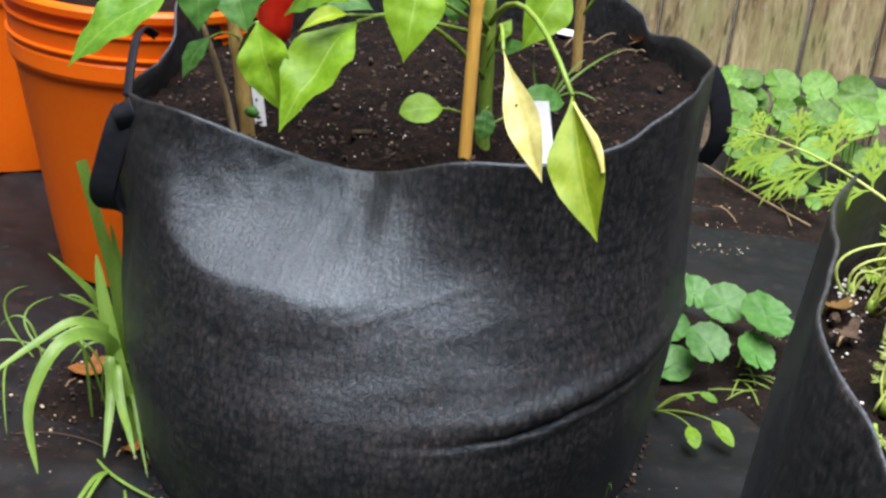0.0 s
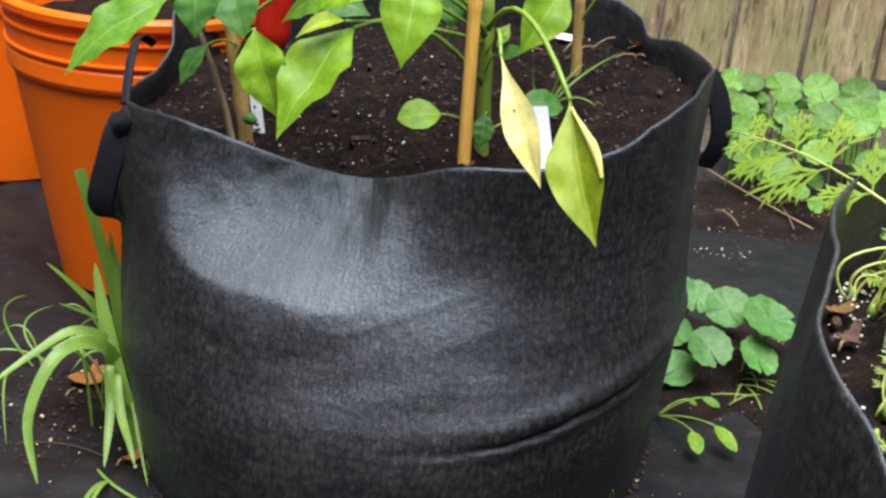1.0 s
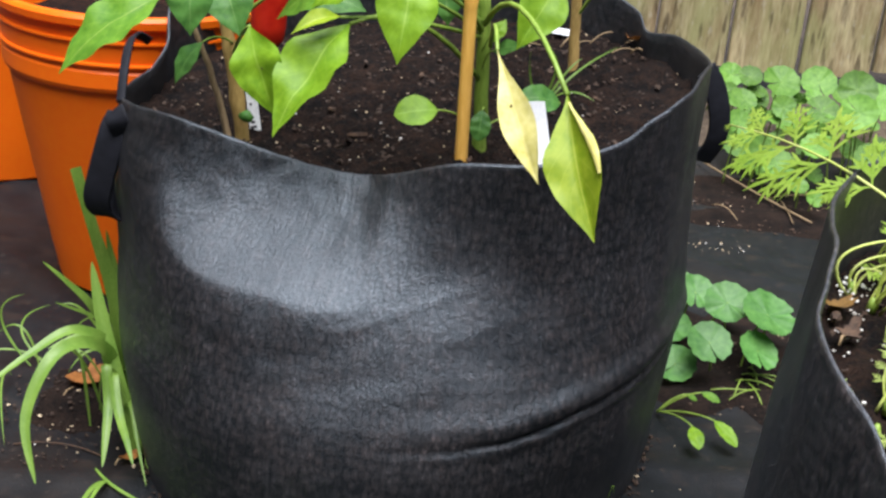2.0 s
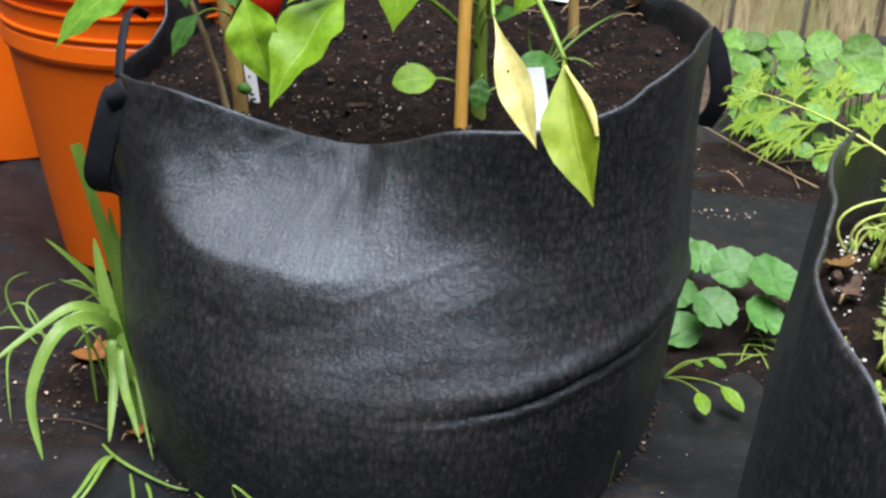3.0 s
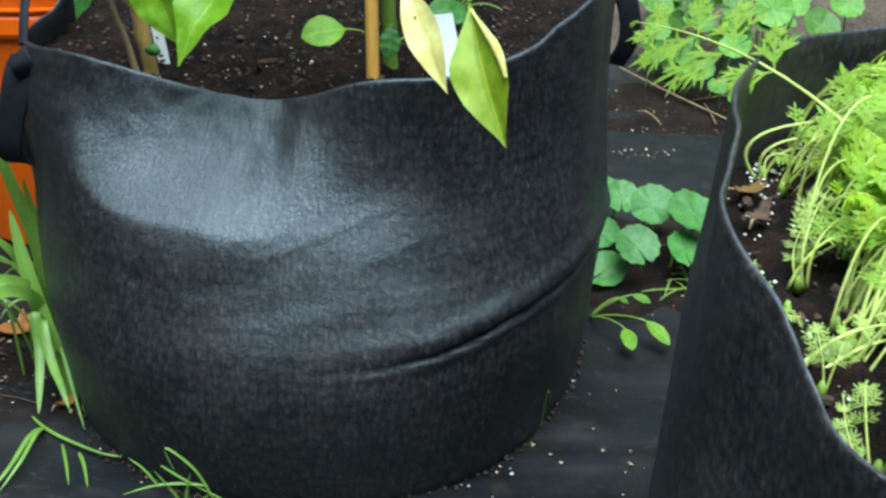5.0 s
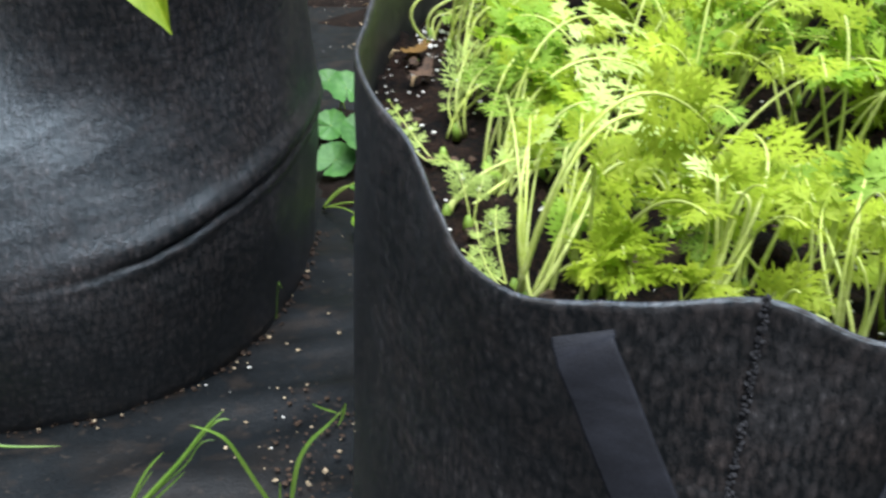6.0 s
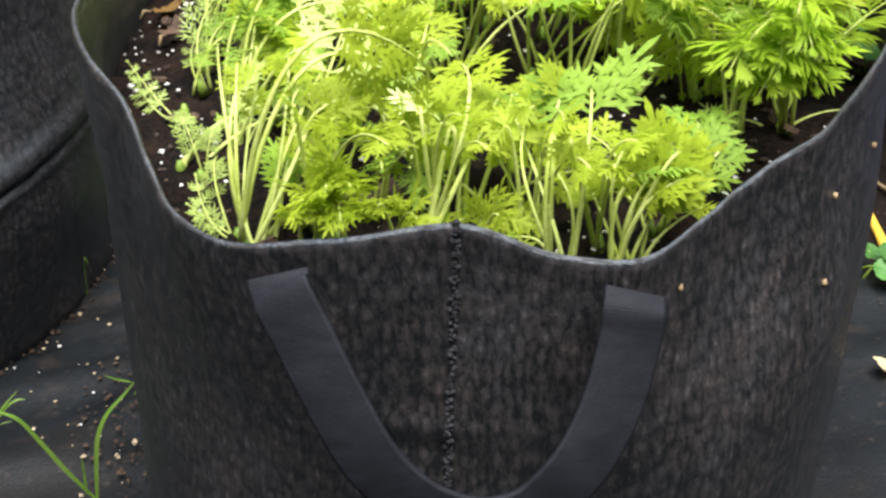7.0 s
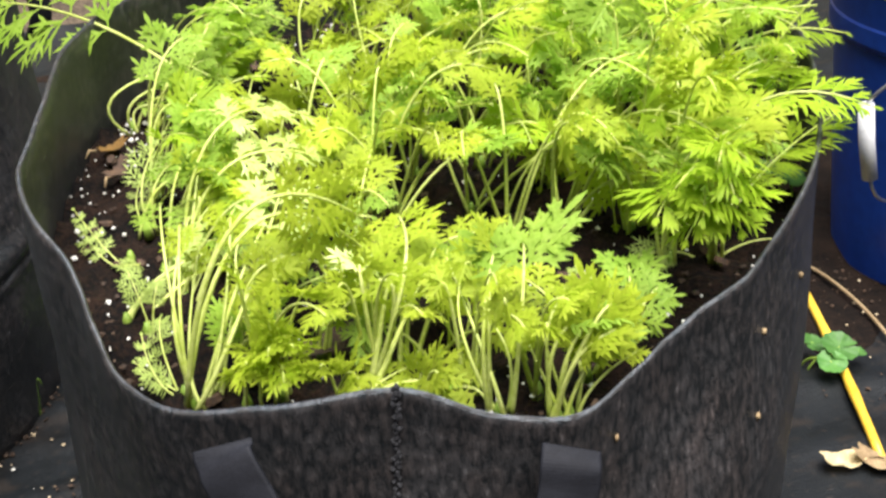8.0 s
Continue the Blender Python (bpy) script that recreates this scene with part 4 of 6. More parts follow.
for i in range(4):
    a = 1.6 * i + 0.9
    z = 0.56 + 0.013 * i
    b = Vector((0.048 + 0.03 * math.cos(a), 1.148 + 0.03 * math.sin(a), z + 0.02))
    t = b + Vector((0.09 * math.cos(a), 0.09 * math.sin(a), -0.012))
    add_leaf(plant, (0.049, 1.148, z - 0.01), b, t, 0.048, (0, 0, 1), PEPPER, seed=40 + i)

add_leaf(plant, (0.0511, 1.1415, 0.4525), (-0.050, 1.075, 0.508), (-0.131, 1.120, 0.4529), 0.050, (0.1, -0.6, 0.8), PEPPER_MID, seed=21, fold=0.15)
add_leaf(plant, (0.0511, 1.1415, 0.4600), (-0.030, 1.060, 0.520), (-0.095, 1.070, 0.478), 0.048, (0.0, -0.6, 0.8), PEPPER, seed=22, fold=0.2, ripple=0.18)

plant = pepper_plant((0.1553, 1.3425, 0.3627), "slender pepper plant at the back of the bag")
part("stem", Geo().tube(stem_line((0.1555, 1.3429, 0.3327), (0.151, 1.3422, 0.3928), (0.1468, 1.3413, 0.463), 10, 3), 0.0056, 10), BARK, plant, "slim greenish brown stem")
part("stem", Geo().tube(bend((0.1468, 1.3413, 0.463), (0.1451, 1.3407, 0.513), (0.1594, 1.3493, 0.5928), 8), [0.0054 - 0.002 * i / 8 for i in range(9)], 10), GREEN_STEM, plant)
part("side_shoot", Geo().tube(bend((0.1479, 1.3418, 0.4279), (0.1603, 1.3312, 0.4525), (0.1781, 1.3202, 0.4919), 6), 0.0018, 7), GREEN_STEM, plant)
add_leaf(plant, (0.1468, 1.3413, 0.463), (0.1107, 1.0913, 0.5153), (0.0776, 1.0628, 0.4588), 0.042, (0.2, -0.8, 0.55), PEPPER, seed=30, via=(0.1349, 1.2206, 0.5316), fold=0.2)
add_leaf(plant, (0.147, 1.3412, 0.468), (0.1240, 1.250, 0.485), (0.0890, 1.220, 0.4235), 0.046, (0.1, -0.8, 0.55), PEPPER, seed=31, fold=0.2)
for i in range(3):
    a = 2.1 * i + 0.5
    z = 0.535 + 0.012 * i
    b = Vector((0.149 + 0.03 * math.cos(a), 1.346 + 0.03 * math.sin(a), z + 0.02))
    t = b + Vector((0.08 * math.cos(a), 0.08 * math.sin(a), -0.012))
    add_leaf(plant, (0.149, 1.346, z - 0.01), b, t, 0.042, (0, 0, 1), PEPPER_SHADED, seed=60 + i)

stake = thing("bamboo_stake", (0.0417, 1.1055, 0.3222), "straight golden bamboo stake pushed into soil", "plant stake")
pts, rad = [], []
for i in range(61):
    z = 0.31 + 0.0095 * i
    k = (z - 0.343) / 0.152
    pts.append((0.0406 - 0.0038 * k, 1.103, z))
    rad.append(0.0058 + (0.0011 if i in (19, 38, 57) else 0.0) - (0.0005 if i in (20, 39) else 0))
part("cane", Geo().tube(pts, rad, 16), BAMBOO, stake)


def plate(a, b, width, thick, across):
    """A thin flat tag from a to b."""
    a, b, w = Vector(a), Vector(b), Vector(across).normalized() * width / 2
    o = (b - a).normalized().cross(w).normalized() * thick / 2
    g = Geo()
    g.v = [a - w - o, a + w - o, b + w - o, b - w - o, a - w + o, a + w + o, b + w + o, b - w + o]
    g.f = [(3, 2, 1, 0), (4, 5, 6, 7), (0, 1, 5, 4), (1, 2, 6, 5), (2, 3, 7, 6), (3, 0, 4, 7)]
    return g


tag = thing("plant_label", (-0.1572, 1.1849, 0.3284), "narrow white plastic plant label with worn printing", "plant label", "plant labels")
part("blade", plate((-0.1546, 1.185, 0.3134), (-0.1684, 1.1993, 0.3869), 0.0105, 0.0008, (1, 0, 0.25)), WHITE, tag, smooth=False)
for z, w in ((0.331, 0.006), (0.3355, 0.004), (0.326, 0.003), (0.352, 0.002)):
    x = -0.1555 - (z - 0.3175) * 0.20
    part("print_bar", plate((x, 1.1800 + (z - 0.3175) * 0.2, z), (x - 0.0006, 1.1805 + (z - 0.3175) * 0.2, z + 0.0026), w, 0.0004, (1, 0, 0.25)), INK, tag, "black print mark", smooth=False)
tag = thing("plant_label", (0.1135, 1.0935, 0.3502), "blank white plastic plant label stuck in soil", "plant label", "plant labels")
part("blade", plate((0.1130, 1.0880, 0.3402), (0.0990, 1.1080, 0.4030), 0.0215, 0.0008, (1, 0, 0.1)), WHITE, tag, smooth=False)
tag = thing("plant_label", (0.1583, 1.4623, 0.3794), "white plastic plant label lying on soil", "plant label", "plant labels")
part("blade", plate((0.1348, 1.4781, level_a(Vector((0.1348, 1.4781, 0))) + 0.008), (0.1643, 1.4574, level_a(Vector((0.1643, 1.4574, 0))) + 0.008), 0.014, 0.0008, (0.3, 1, 0.3)), WHITE, tag, smooth=False)

# straps of the pepper bag, hanging at its two sides
def band(points, width_dirs, width=0.027):
    line = smooth_line(points)
    n = len(line) - 1
    ways = [Vector(width_dirs[0]).lerp(Vector(width_dirs[1]), i / n) for i in range(n + 1)]
    return strap(bag_a, line, ways, width)


# left: a slack loop hangs from its stitched flap, and a thin strap rises to the back of the rim
band([(-0.2797, 1.160, 0.343), (-0.2835, 1.150, 0.3323), (-0.2881, 1.145, 0.3122), (-0.2974, 1.145, 0.276), (-0.3011, 1.148, 0.2549), (-0.2966, 1.153, 0.2417), (-0.2875, 1.160, 0.240), (-0.2816, 1.165, 0.2571),
      (-0.2791, 1.168, 0.2883), (-0.2770, 1.170, 0.3136)], ((0.95, -0.35, 0.15), (0.85, -0.5, 0.1)), 0.030)
band([(-0.2835, 1.146, 0.3480), (-0.2770, 1.139, 0.3400), (-0.2720, 1.143, 0.3275)], ((1, -0.25, 0.45), (1, -0.2, 0.5)), 0.023)
band([(-0.2810, 1.165, 0.3520), (-0.2837, 1.190, 0.3774), (-0.2884, 1.230, 0.3921), (-0.2911, 1.270, 0.3897), (-0.2880, 1.305, 0.3750)], ((1, -0.3, 0.2), (0.6, 0.3, 0.7)), 0.009)
# right: a short loop stands out from the wall
band([(0.2746, 1.2542, 0.4084), (0.2881, 1.2572, 0.3881), (0.2974, 1.2594, 0.3579), (0.2968, 1.2617, 0.333), (0.2873, 1.2663, 0.3103)], ((1, 0.5, 0.1), (1, 0.4, 0.0)), 0.024)

# larger bark chips lie in each bed
def bark_chips(bed, bag, level, count, seed):
    r = random.Random(seed)
    shapes = []
    for k in range(4):
        g = Geo()
        w, h = r.uniform(0.002, 0.0038), r.uniform(0.004, 0.009)
        g.rows([[(-w * f, y, -0.001), (-w * f * 0.6, y, 0.0016), (w * f * 0.7, y, 0.0018), (w * f, y, -0.001)] for y, f in ((-h, 0.35), (-h * 0.4, 1.0), (h * 0.3, 0.85), (h, 0.3))])
        shapes.append(g.mesh("bark_chip", CHIP, False))
    for i in range(count):
        p = on_soil(bag, level, r.uniform(-180, 180), r.random() ** 0.5 * 0.95)
        ob = part("bark_chip", r.choice(shapes), CHIP, bed)
        ob.matrix_basis = Matrix.LocRotScale(p + Vector((0, 0, 0.004)), Euler((r.uniform(-0.4, 0.4), r.uniform(-0.4, 0.4), r.uniform(0, 6.28))), Vector([r.uniform(0.6, 1.2)] * 3))


bark_chips(bed_a, BAG_A, level_a, 34, 51)
bark_chips(bed_b, BAG_B, level_b, 90, 52)
for i in range(9):
    r = random.Random(400 + i)
    a = Vector((r.uniform(0.11, 0.24), r.uniform(1.375, 1.485), 0))
    b = a + Vector((r.uniform(-0.04, 0.04), r.uniform(-0.03, 0.03), 0))
    a.z, b.z = level_a(a) + 0.008, level_a(b) + 0.006 + r.uniform(0, 0.012)
    part("straw", Geo().tube(bend(a, (a + b) / 2 + Vector((0, 0, 0.008)), b, 5), 0.0008, 5), TWIG, bed_a, "dry straw stalk")

# small seedlings and scraps on the soil of the pepper bag
weed = thing("grass_seedling", (0.1316, 1.2629, 0.3672), "thin green grass seedling on potting soil", "grass")
for a, b, c in (((0.1211, 1.2432, 0.3622), (0.1525, 1.2721, 0.3918), (0.1993, 1.341, 0.4036)), ((0.1161, 1.2434, 0.3623), (0.1271, 1.2426, 0.402), (0.1124, 1.2326, 0.4223)), ((0.1111, 1.2435, 0.3624), (0.1018, 1.2433, 0.3927), (0.1003, 1.2329, 0.4176)),
                ((0.1211, 1.2432, 0.3622), (0.1413, 1.2326, 0.3795), (0.166, 1.222, 0.3757)), ((0.1191, 1.2433, 0.3622), (0.137, 1.2525, 0.3919), (0.1526, 1.2619, 0.4067))):
    part("blade", ribbon((a, b, c), 0.0028), GRASS, weed)


def curled_leaf(name, place, size, mat, label, seed, lobes=5, turn=0.0, torn=0.5):
    """A dry lobed leaf lying curled."""
    g = Geo()
    c = Vector(place)
    rows = []
    for i in range(7):
        q = i / 6
        ring = []
        for k in range(40):
            a = 2 * math.pi * k / 40
            lobe = (0.62 + 0.38 * abs(math.cos(a * lobes / 2)) ** 0.7) * (1 + torn * noise.noise(Vector((2.5 * math.cos(a), 2.5 * math.sin(a), seed * 7.3))) + 0.25 * torn * noise.noise(Vector((11 * math.cos(a), 11 * math.sin(a), seed))))
            x, y = size * q * lobe * math.cos(a) * 1.35, size * q * lobe * math.sin(a) * 0.8
            z = 0.35 * size * (x / size) ** 2 + 0.3 * abs(y) + 0.18 * size * noise.noise(Vector((x * 90, y * 90, seed)))
            ring.append(c + Vector((x * math.cos(turn) - y * math.sin(turn), x * math.sin(turn) + y * math.cos(turn), max(0.0, z) + 0.002)))
        rows.append(ring)
    g.rows(rows, closed=True)
    ob = thing(name, place, label, "dry leaf", "fallen dry leaves")
    part("blade", g, mat, ob)
    tail = [c + Vector((-size * 1.2 * math.cos(turn), -size * 1.2 * math.sin(turn), 0.006)), c + Vector((-size * 1.7 * math.cos(turn), -size * 1.7 * math.sin(turn), 0.008)), c + Vector((-size * 2.1 * math.cos(turn), -size * 2.1 * math.sin(turn), 0.003))]
    part("leaf_stalk", Geo().tube(tail, 0.0009, 6), TWIG, ob)
    return ob


def at_ground(x, y, up=0.001):
    return (x, y, fabric_height(x, y) + up)


curled_leaf("dry_leaf", (0.231, 1.436, level_a(Vector((0.231, 1.436, 0))) + 0.004), 0.020, DRY_LEAF, "small curled orange-brown leaf on potting soil", 1, 3, 2.0)
curled_leaf("dry_leaf", at_ground(-0.340, 1.234, 0.003), 0.021, DRY_LEAF, "orange-brown lobed leaf under grass blades", 2, 3, 1.2, 0.4)
curled_leaf("dry_leaf", at_ground(-0.257, 1.091, 0.002), 0.010, DRY_LEAF, "small orange-brown leaf scrap on weed fabric", 3, 2, 1.0, 0.45)
curled_leaf("dry_leaf", at_ground(0.838, 0.650, 0.003), 0.0165, PALE_LEAF, "pale yellow papery leaf torn at its end", 4, 1, 2.75, 0.35)
curled_leaf("dry_leaf", at_ground(0.862, 0.634, 0.004), 0.0150, TWIG, "crumpled grey-brown leaf beside a yellow cane", 5, 1, 2.3, 0.4)
curled_leaf("dry_leaf", (0.293, 0.785, 0.372), 0.0095, BROWN_LEAF, "small brown leaf on perlite-flecked soil", 6, 1, 0.4)
curled_leaf("dry_leaf", (0.290, 0.742, 0.372), 0.010, CHIP, "flat brown bark flake on soil", 7, 3, 1.0)
curled_leaf("dry_leaf", (0.345, 0.475, 0.372), 0.014, CHIP, "flat brown bark flake between carrots", 8, 2, 0.2)
twig = thing("twig", at_ground(-0.332, 1.100), "thin reddish dry twig on weed fabric", "twig")
part("stick", Geo().tube(bend(at_ground(-0.378, 1.103, 0.002), at_ground(-0.332, 1.116, 0.006), at_ground(-0.287, 1.093, 0.002), 8), 0.0008, 6), CHIP, twig)
twig = thing("twig", at_ground(0.516, 2.041), "thin pale dry stalk lying on soil", "twig")
part("stick", Geo().tube(bend(at_ground(0.459, 2.129, 0.012), at_ground(0.534, 2.018, 0.016), at_ground(0.608, 1.909, 0.012), 8), 0.0015, 6), TWIG, twig)
twig = thing("twig", at_ground(1.0, 0.87), "bent pale dry stalk lying by the bucket", "twig")
part("stick", Geo().tube(bend(at_ground(1.01, 0.94, 0.012), at_ground(1.015, 0.87, 0.018), at_ground(1.0, 0.79, 0.008), 8), 0.0020, 7), TWIG, twig)
cane = thing("yellow_cane", at_ground(0.92, 0.765), "bright yellow cane lying on the ground", "cane")
part("stick", Geo().tube(bend(at_ground(0.985, 0.91, 0.007), at_ground(0.925, 0.765, 0.009), at_ground(0.868, 0.640, 0.006), 12), [0.0046 + (0.0008 if i in (4, 8) else 0) for i in range(13)], 12), YELLOW_CANE, cane)

# grit on the weed fabric
def grit_place(r):
    zone = r.random()
    if zone < 0.18:
        x, y = r.gauss(0.44, 0.045), r.gauss(1.796, 0.012)
    elif zone < 0.42:
        x, y = r.uniform(0.38, 0.77), r.uniform(1.87, 2.09)
    elif zone < 0.58:
        x, y = r.gauss(-0.33, 0.06), r.gauss(1.155, 0.06)
    elif zone < 0.80:
        x, y = r.gauss(0.20, 0.05), r.gauss(0.90, 0.10)
    elif zone < 0.9:
        x, y = r.gauss(0.295, 0.03), r.gauss(1.08, 0.08)
    else:
        x, y = r.uniform(-0.7, 1.3), r.uniform(0.5, 1.9)
    if (x + 0.017) ** 2 + (y - 1.274) ** 2 < 0.3 ** 2:
        x += 0.34 if x > 0 else -0.30
    return at_ground(x, y, 0.002)


scatter("grit", "pale grit and perlite strewn on weed fabric", "grit", GRIT, 100, grit_place, 0.0016, 31)
scatter("grit", "white perlite specks on weed fabric", "grit", PERLITE, 36, grit_place, 0.0014, 32)
def patch_place(cx, cy, rx, ry):
    def place(r):
        a, q = r.uniform(0, 6.28), r.random() ** 0.6
        return at_ground(cx + rx * q * math.cos(a), cy + ry * q * math.sin(a), 0.007 * (1 - q) + 0.002)
    return place


for k, (cx, cy, rx, ry, count, label) in enumerate(((0.62, 1.985, 0.30, 0.12, 420, "brown crumbs and bark bits by the fence"), (0.402, 1.42, 0.12, 0.16, 220, "dark crumbs under pennywort leaves"),
                                                    (-0.335, 1.178, 0.09, 0.12, 240, "brown crumbs among grass stems"), (1.02, 0.92, 0.20, 0.26, 420, "dark crumbs and bark beside a blue bucket"), (0.215, 0.80, 0.05, 0.13, 170, "brown crumbs between two fabric bags"))):
    scatter("soil_crumbs", label, "soil crumbs", CHIP, count, patch_place(cx, cy, rx, ry), 0.0020, 70 + k, 0.5)
    scatter("grit", "pale grit among " + label, "grit", GRIT, count // 10, patch_place(cx, cy, rx, ry), 0.0020, 80 + k, 0.7)
def spot_place(r):
    p = BAG_A.outer(r.uniform(-70, 80), 0.004)
    o = p - BAG_A.c
    p += Vector((o.x, o.y, 0)).normalized() * abs(r.gauss(0.003, 0.006))
    return at_ground(p.x, p.y, 0.002)
scatter("soil_crumbs", "soil crumbs gathered at the foot of a bag", "soil crumbs", CHIP, 220, spot_place, 0.0022, 33)
scatter("grit", "pale grit gathered at the foot of a bag", "grit", GRIT, 34, spot_place, 0.0017, 34)


stalks = random.Random(91)
for k in range(12):
    x, y = (stalks.uniform(0.455, 0.66), stalks.uniform(1.89, 2.07)) if k < 4 else (stalks.uniform(0.36, 0.44), stalks.uniform(1.30, 1.38))
    a = stalks.uniform(0, 3.14)
    reach = stalks.uniform(0.025, 0.055) if k < 4 else stalks.uniform(0.012, 0.026)
    twig = thing("twig", at_ground(x, y), "short pale dry stalk on dark soil" if k < 4 else "yellow-green runner stalk under pennywort leaves", "twig", "loose stalks")
    part("stick", Geo().tube(bend(at_ground(x - reach * math.cos(a), y - reach * math.sin(a), 0.010), at_ground(x, y, stalks.uniform(0.012, 0.03)), at_ground(x + reach * math.cos(a), y + reach * math.sin(a), 0.010), 6), 0.0008, 5), TWIG if k < 4 else GREEN_STEM, twig)


# ---- pennywort ----
def round_leaf(c, r, tilt, seed):
    """A round scalloped leaf with a notch, radiating veins and a shallow cup."""
    g = Geo()
    spin = Euler((tilt[0], tilt[1], 0)).to_matrix() @ Matrix.Rotation(tilt[2], 3, "Z")
    n = 54
    for i in range(7):
        q = i / 6
        for k in range(n):
            a = -math.pi + 2 * math.pi * (k + 0.5) / n
            notch = 1 - 0.35 * math.exp(-((abs(a) - math.pi) / 0.07) ** 2)
            scallop = 1 + 0.028 * math.cos(13 * a) * q * q + 0.035 * noise.noise(Vector((3 * math.cos(a), 3 * math.sin(a), seed)))
            rr = r * q * (1 - (1 - notch) * q) * scallop
            z = 0.14 * r * q * q + 0.012 * r * q * math.cos(9 * a) + 0.15 * r * q * noise.noise(Vector((math.cos(a) * 1.3, math.sin(a) * 1.3, seed + 9)))
            idx = len(g.v)
            g.v.append(Vector(c) + spin @ Vector((rr * math.cos(a), rr * math.sin(a), z)))
            off = 0.5 * math.sin(4.5 * a) * (0.05 + 1.6 * q)
            g.uv[idx] = (0.5 + off, 0.55 * abs(off) + 0.055)
    for i in range(6):
        for k in range(n - 1):
            a = i * n + k
            g.f.append((a, a + 1, a + n + 1, a + n))
    return g


def pennywort(place, label, leaves, seed, mat=PENNY):
    ob = thing("pennywort", place, label, "pennywort", "pennywort weeds")
    r = random.Random(seed)
    for x, y, z, rad, tx, ty in leaves:
        c = Vector((x, y, z))
        blade = part("leaf", round_leaf(c, rad * 0.98, (tx, ty, r.uniform(0, 6.28)), r.random() * 50), mat, ob)
        foot = Vector((x + r.uniform(-0.03, 0.03), y + r.uniform(0.0, 0.04), 0))
        foot.z = ground_height(foot.x, foot.y) + 0.002
        part("leaf_stalk", Geo().tube(bend(foot, (foot + c) / 2 + Vector((r.uniform(-0.01, 0.01), 0.012, 0.01)), c, 7), 0.0012, 6), GREEN_STEM, blade)
    return ob


pennywort((0.3706, 1.4193, 0.01), "clump of round glossy pennywort leaves between bags",
          [(0.3495, 1.4678, 0.075, 0.024, 0.65, 0.1), (0.3773, 1.4141, 0.088, 0.029, 0.60, -0.1), (0.4211, 1.3903, 0.088, 0.034, 0.4, 0.2), (0.3237, 1.4411, 0.038, 0.022, 0.65, -0.3), (0.3479, 1.3467, 0.066, 0.027, 0.60, 0.0),
           (0.3154, 1.356, 0.03, 0.025, 0.60, -0.2), (0.3353, 1.5203, 0.066, 0.018, 0.5, 0), (0.4081, 1.3579, 0.055, 0.026, 0.5, 0.4), (0.4396, 1.4411, 0.06, 0.03, 0.3, 0.2), (0.3972, 1.4855, 0.05, 0.024, 0.3, 0.0)], 4)
pen_rng = random.Random(21)
fence_leaves = [(0.5218, 2.2744, 0.15, 0.024), (0.5436, 2.2185, 0.163, 0.022), (0.5844, 2.1603, 0.173, 0.034), (0.6449, 2.1521, 0.18, 0.031), (0.6935, 2.0931, 0.188, 0.034), (0.5143, 2.171, 0.135, 0.017), (0.5572, 2.2078, 0.13, 0.025),
                (0.6088, 2.2117, 0.135, 0.026), (0.6296, 2.0514, 0.16, 0.027), (0.6877, 2.0442, 0.163, 0.032), (0.5192, 2.1209, 0.072, 0.026), (0.5644, 2.0123, 0.074, 0.029), (0.6197, 2.0041, 0.112, 0.027), (0.5576, 2.1179, 0.045, 0.030),
                (0.5463, 2.1694, 0.085, 0.022), (0.5886, 1.9592, 0.058, 0.018), (0.6128, 1.9368, 0.047, 0.015), (0.5877, 2.1109, 0.12, 0.025), (0.6446, 2.0842, 0.11, 0.028), (0.742, 2.1197, 0.17, 0.03), (0.7674, 2.0368, 0.14, 0.032), (0.7085, 1.9953, 0.1, 0.03),
                (0.8266, 2.0998, 0.16, 0.03), (0.803, 1.9757, 0.09, 0.027)]
for i in range(34):
    fence_leaves.append((pen_rng.uniform(0.49, 0.80), pen_rng.uniform(2.02, 2.26), pen_rng.uniform(0.04, 0.165), pen_rng.uniform(0.010, 0.024)))
for k in range(3):
    chunk = fence_leaves[k::3]
    pennywort((chunk[0][0], chunk[0][1], 0.05), "pennywort with round scalloped leaves growing along the fence", [(x, y, z, r, pen_rng.uniform(0.5, 0.95), pen_rng.uniform(-0.3, 0.3)) for x, y, z, r in chunk], 30 + k, PENNY_LIGHT)
pennywort((0.92, 0.78, 0.01), "small pennywort sprig beside a yellow cane", [(0.926, 0.775, 0.030, 0.0185, 0.3, 0.1), (0.908, 0.762, 0.026, 0.0145, 0.3, -0.1), (0.915, 0.80, 0.024, 0.012, 0.3, 0.2), (0.948, 0.772, 0.02, 0.007, 0.2, 0.2)], 40)

# little weed with spoon-shaped leaves
weed = thing("spoon_leaf_weed", at_ground(0.286, 1.271), "small sprawling weed with three spoon-shaped leaves", "weed")
hub = Vector((0.2857, 1.2707, 0.012))
for tip, base, w in (((0.349, 1.2539, 0.04), (0.3299, 1.264, 0.045), 0.012), ((0.3175, 1.1804, 0.022), (0.3137, 1.2104, 0.032), 0.017), ((0.3606, 1.1957, 0.02), (0.3393, 1.2236, 0.034), 0.017), ((0.3279, 1.272, 0.03), (0.3165, 1.2756, 0.035), 0.008)):
    add_leaf(weed, hub, base, tip, w, (0, -0.3, 1), PEPPER_MID if w < 0.015 else PEPPER, seed=w * 1000, fold=0.1, arch=0.05, stalk=0.0009, edge_rows=OVAL_EDGE)

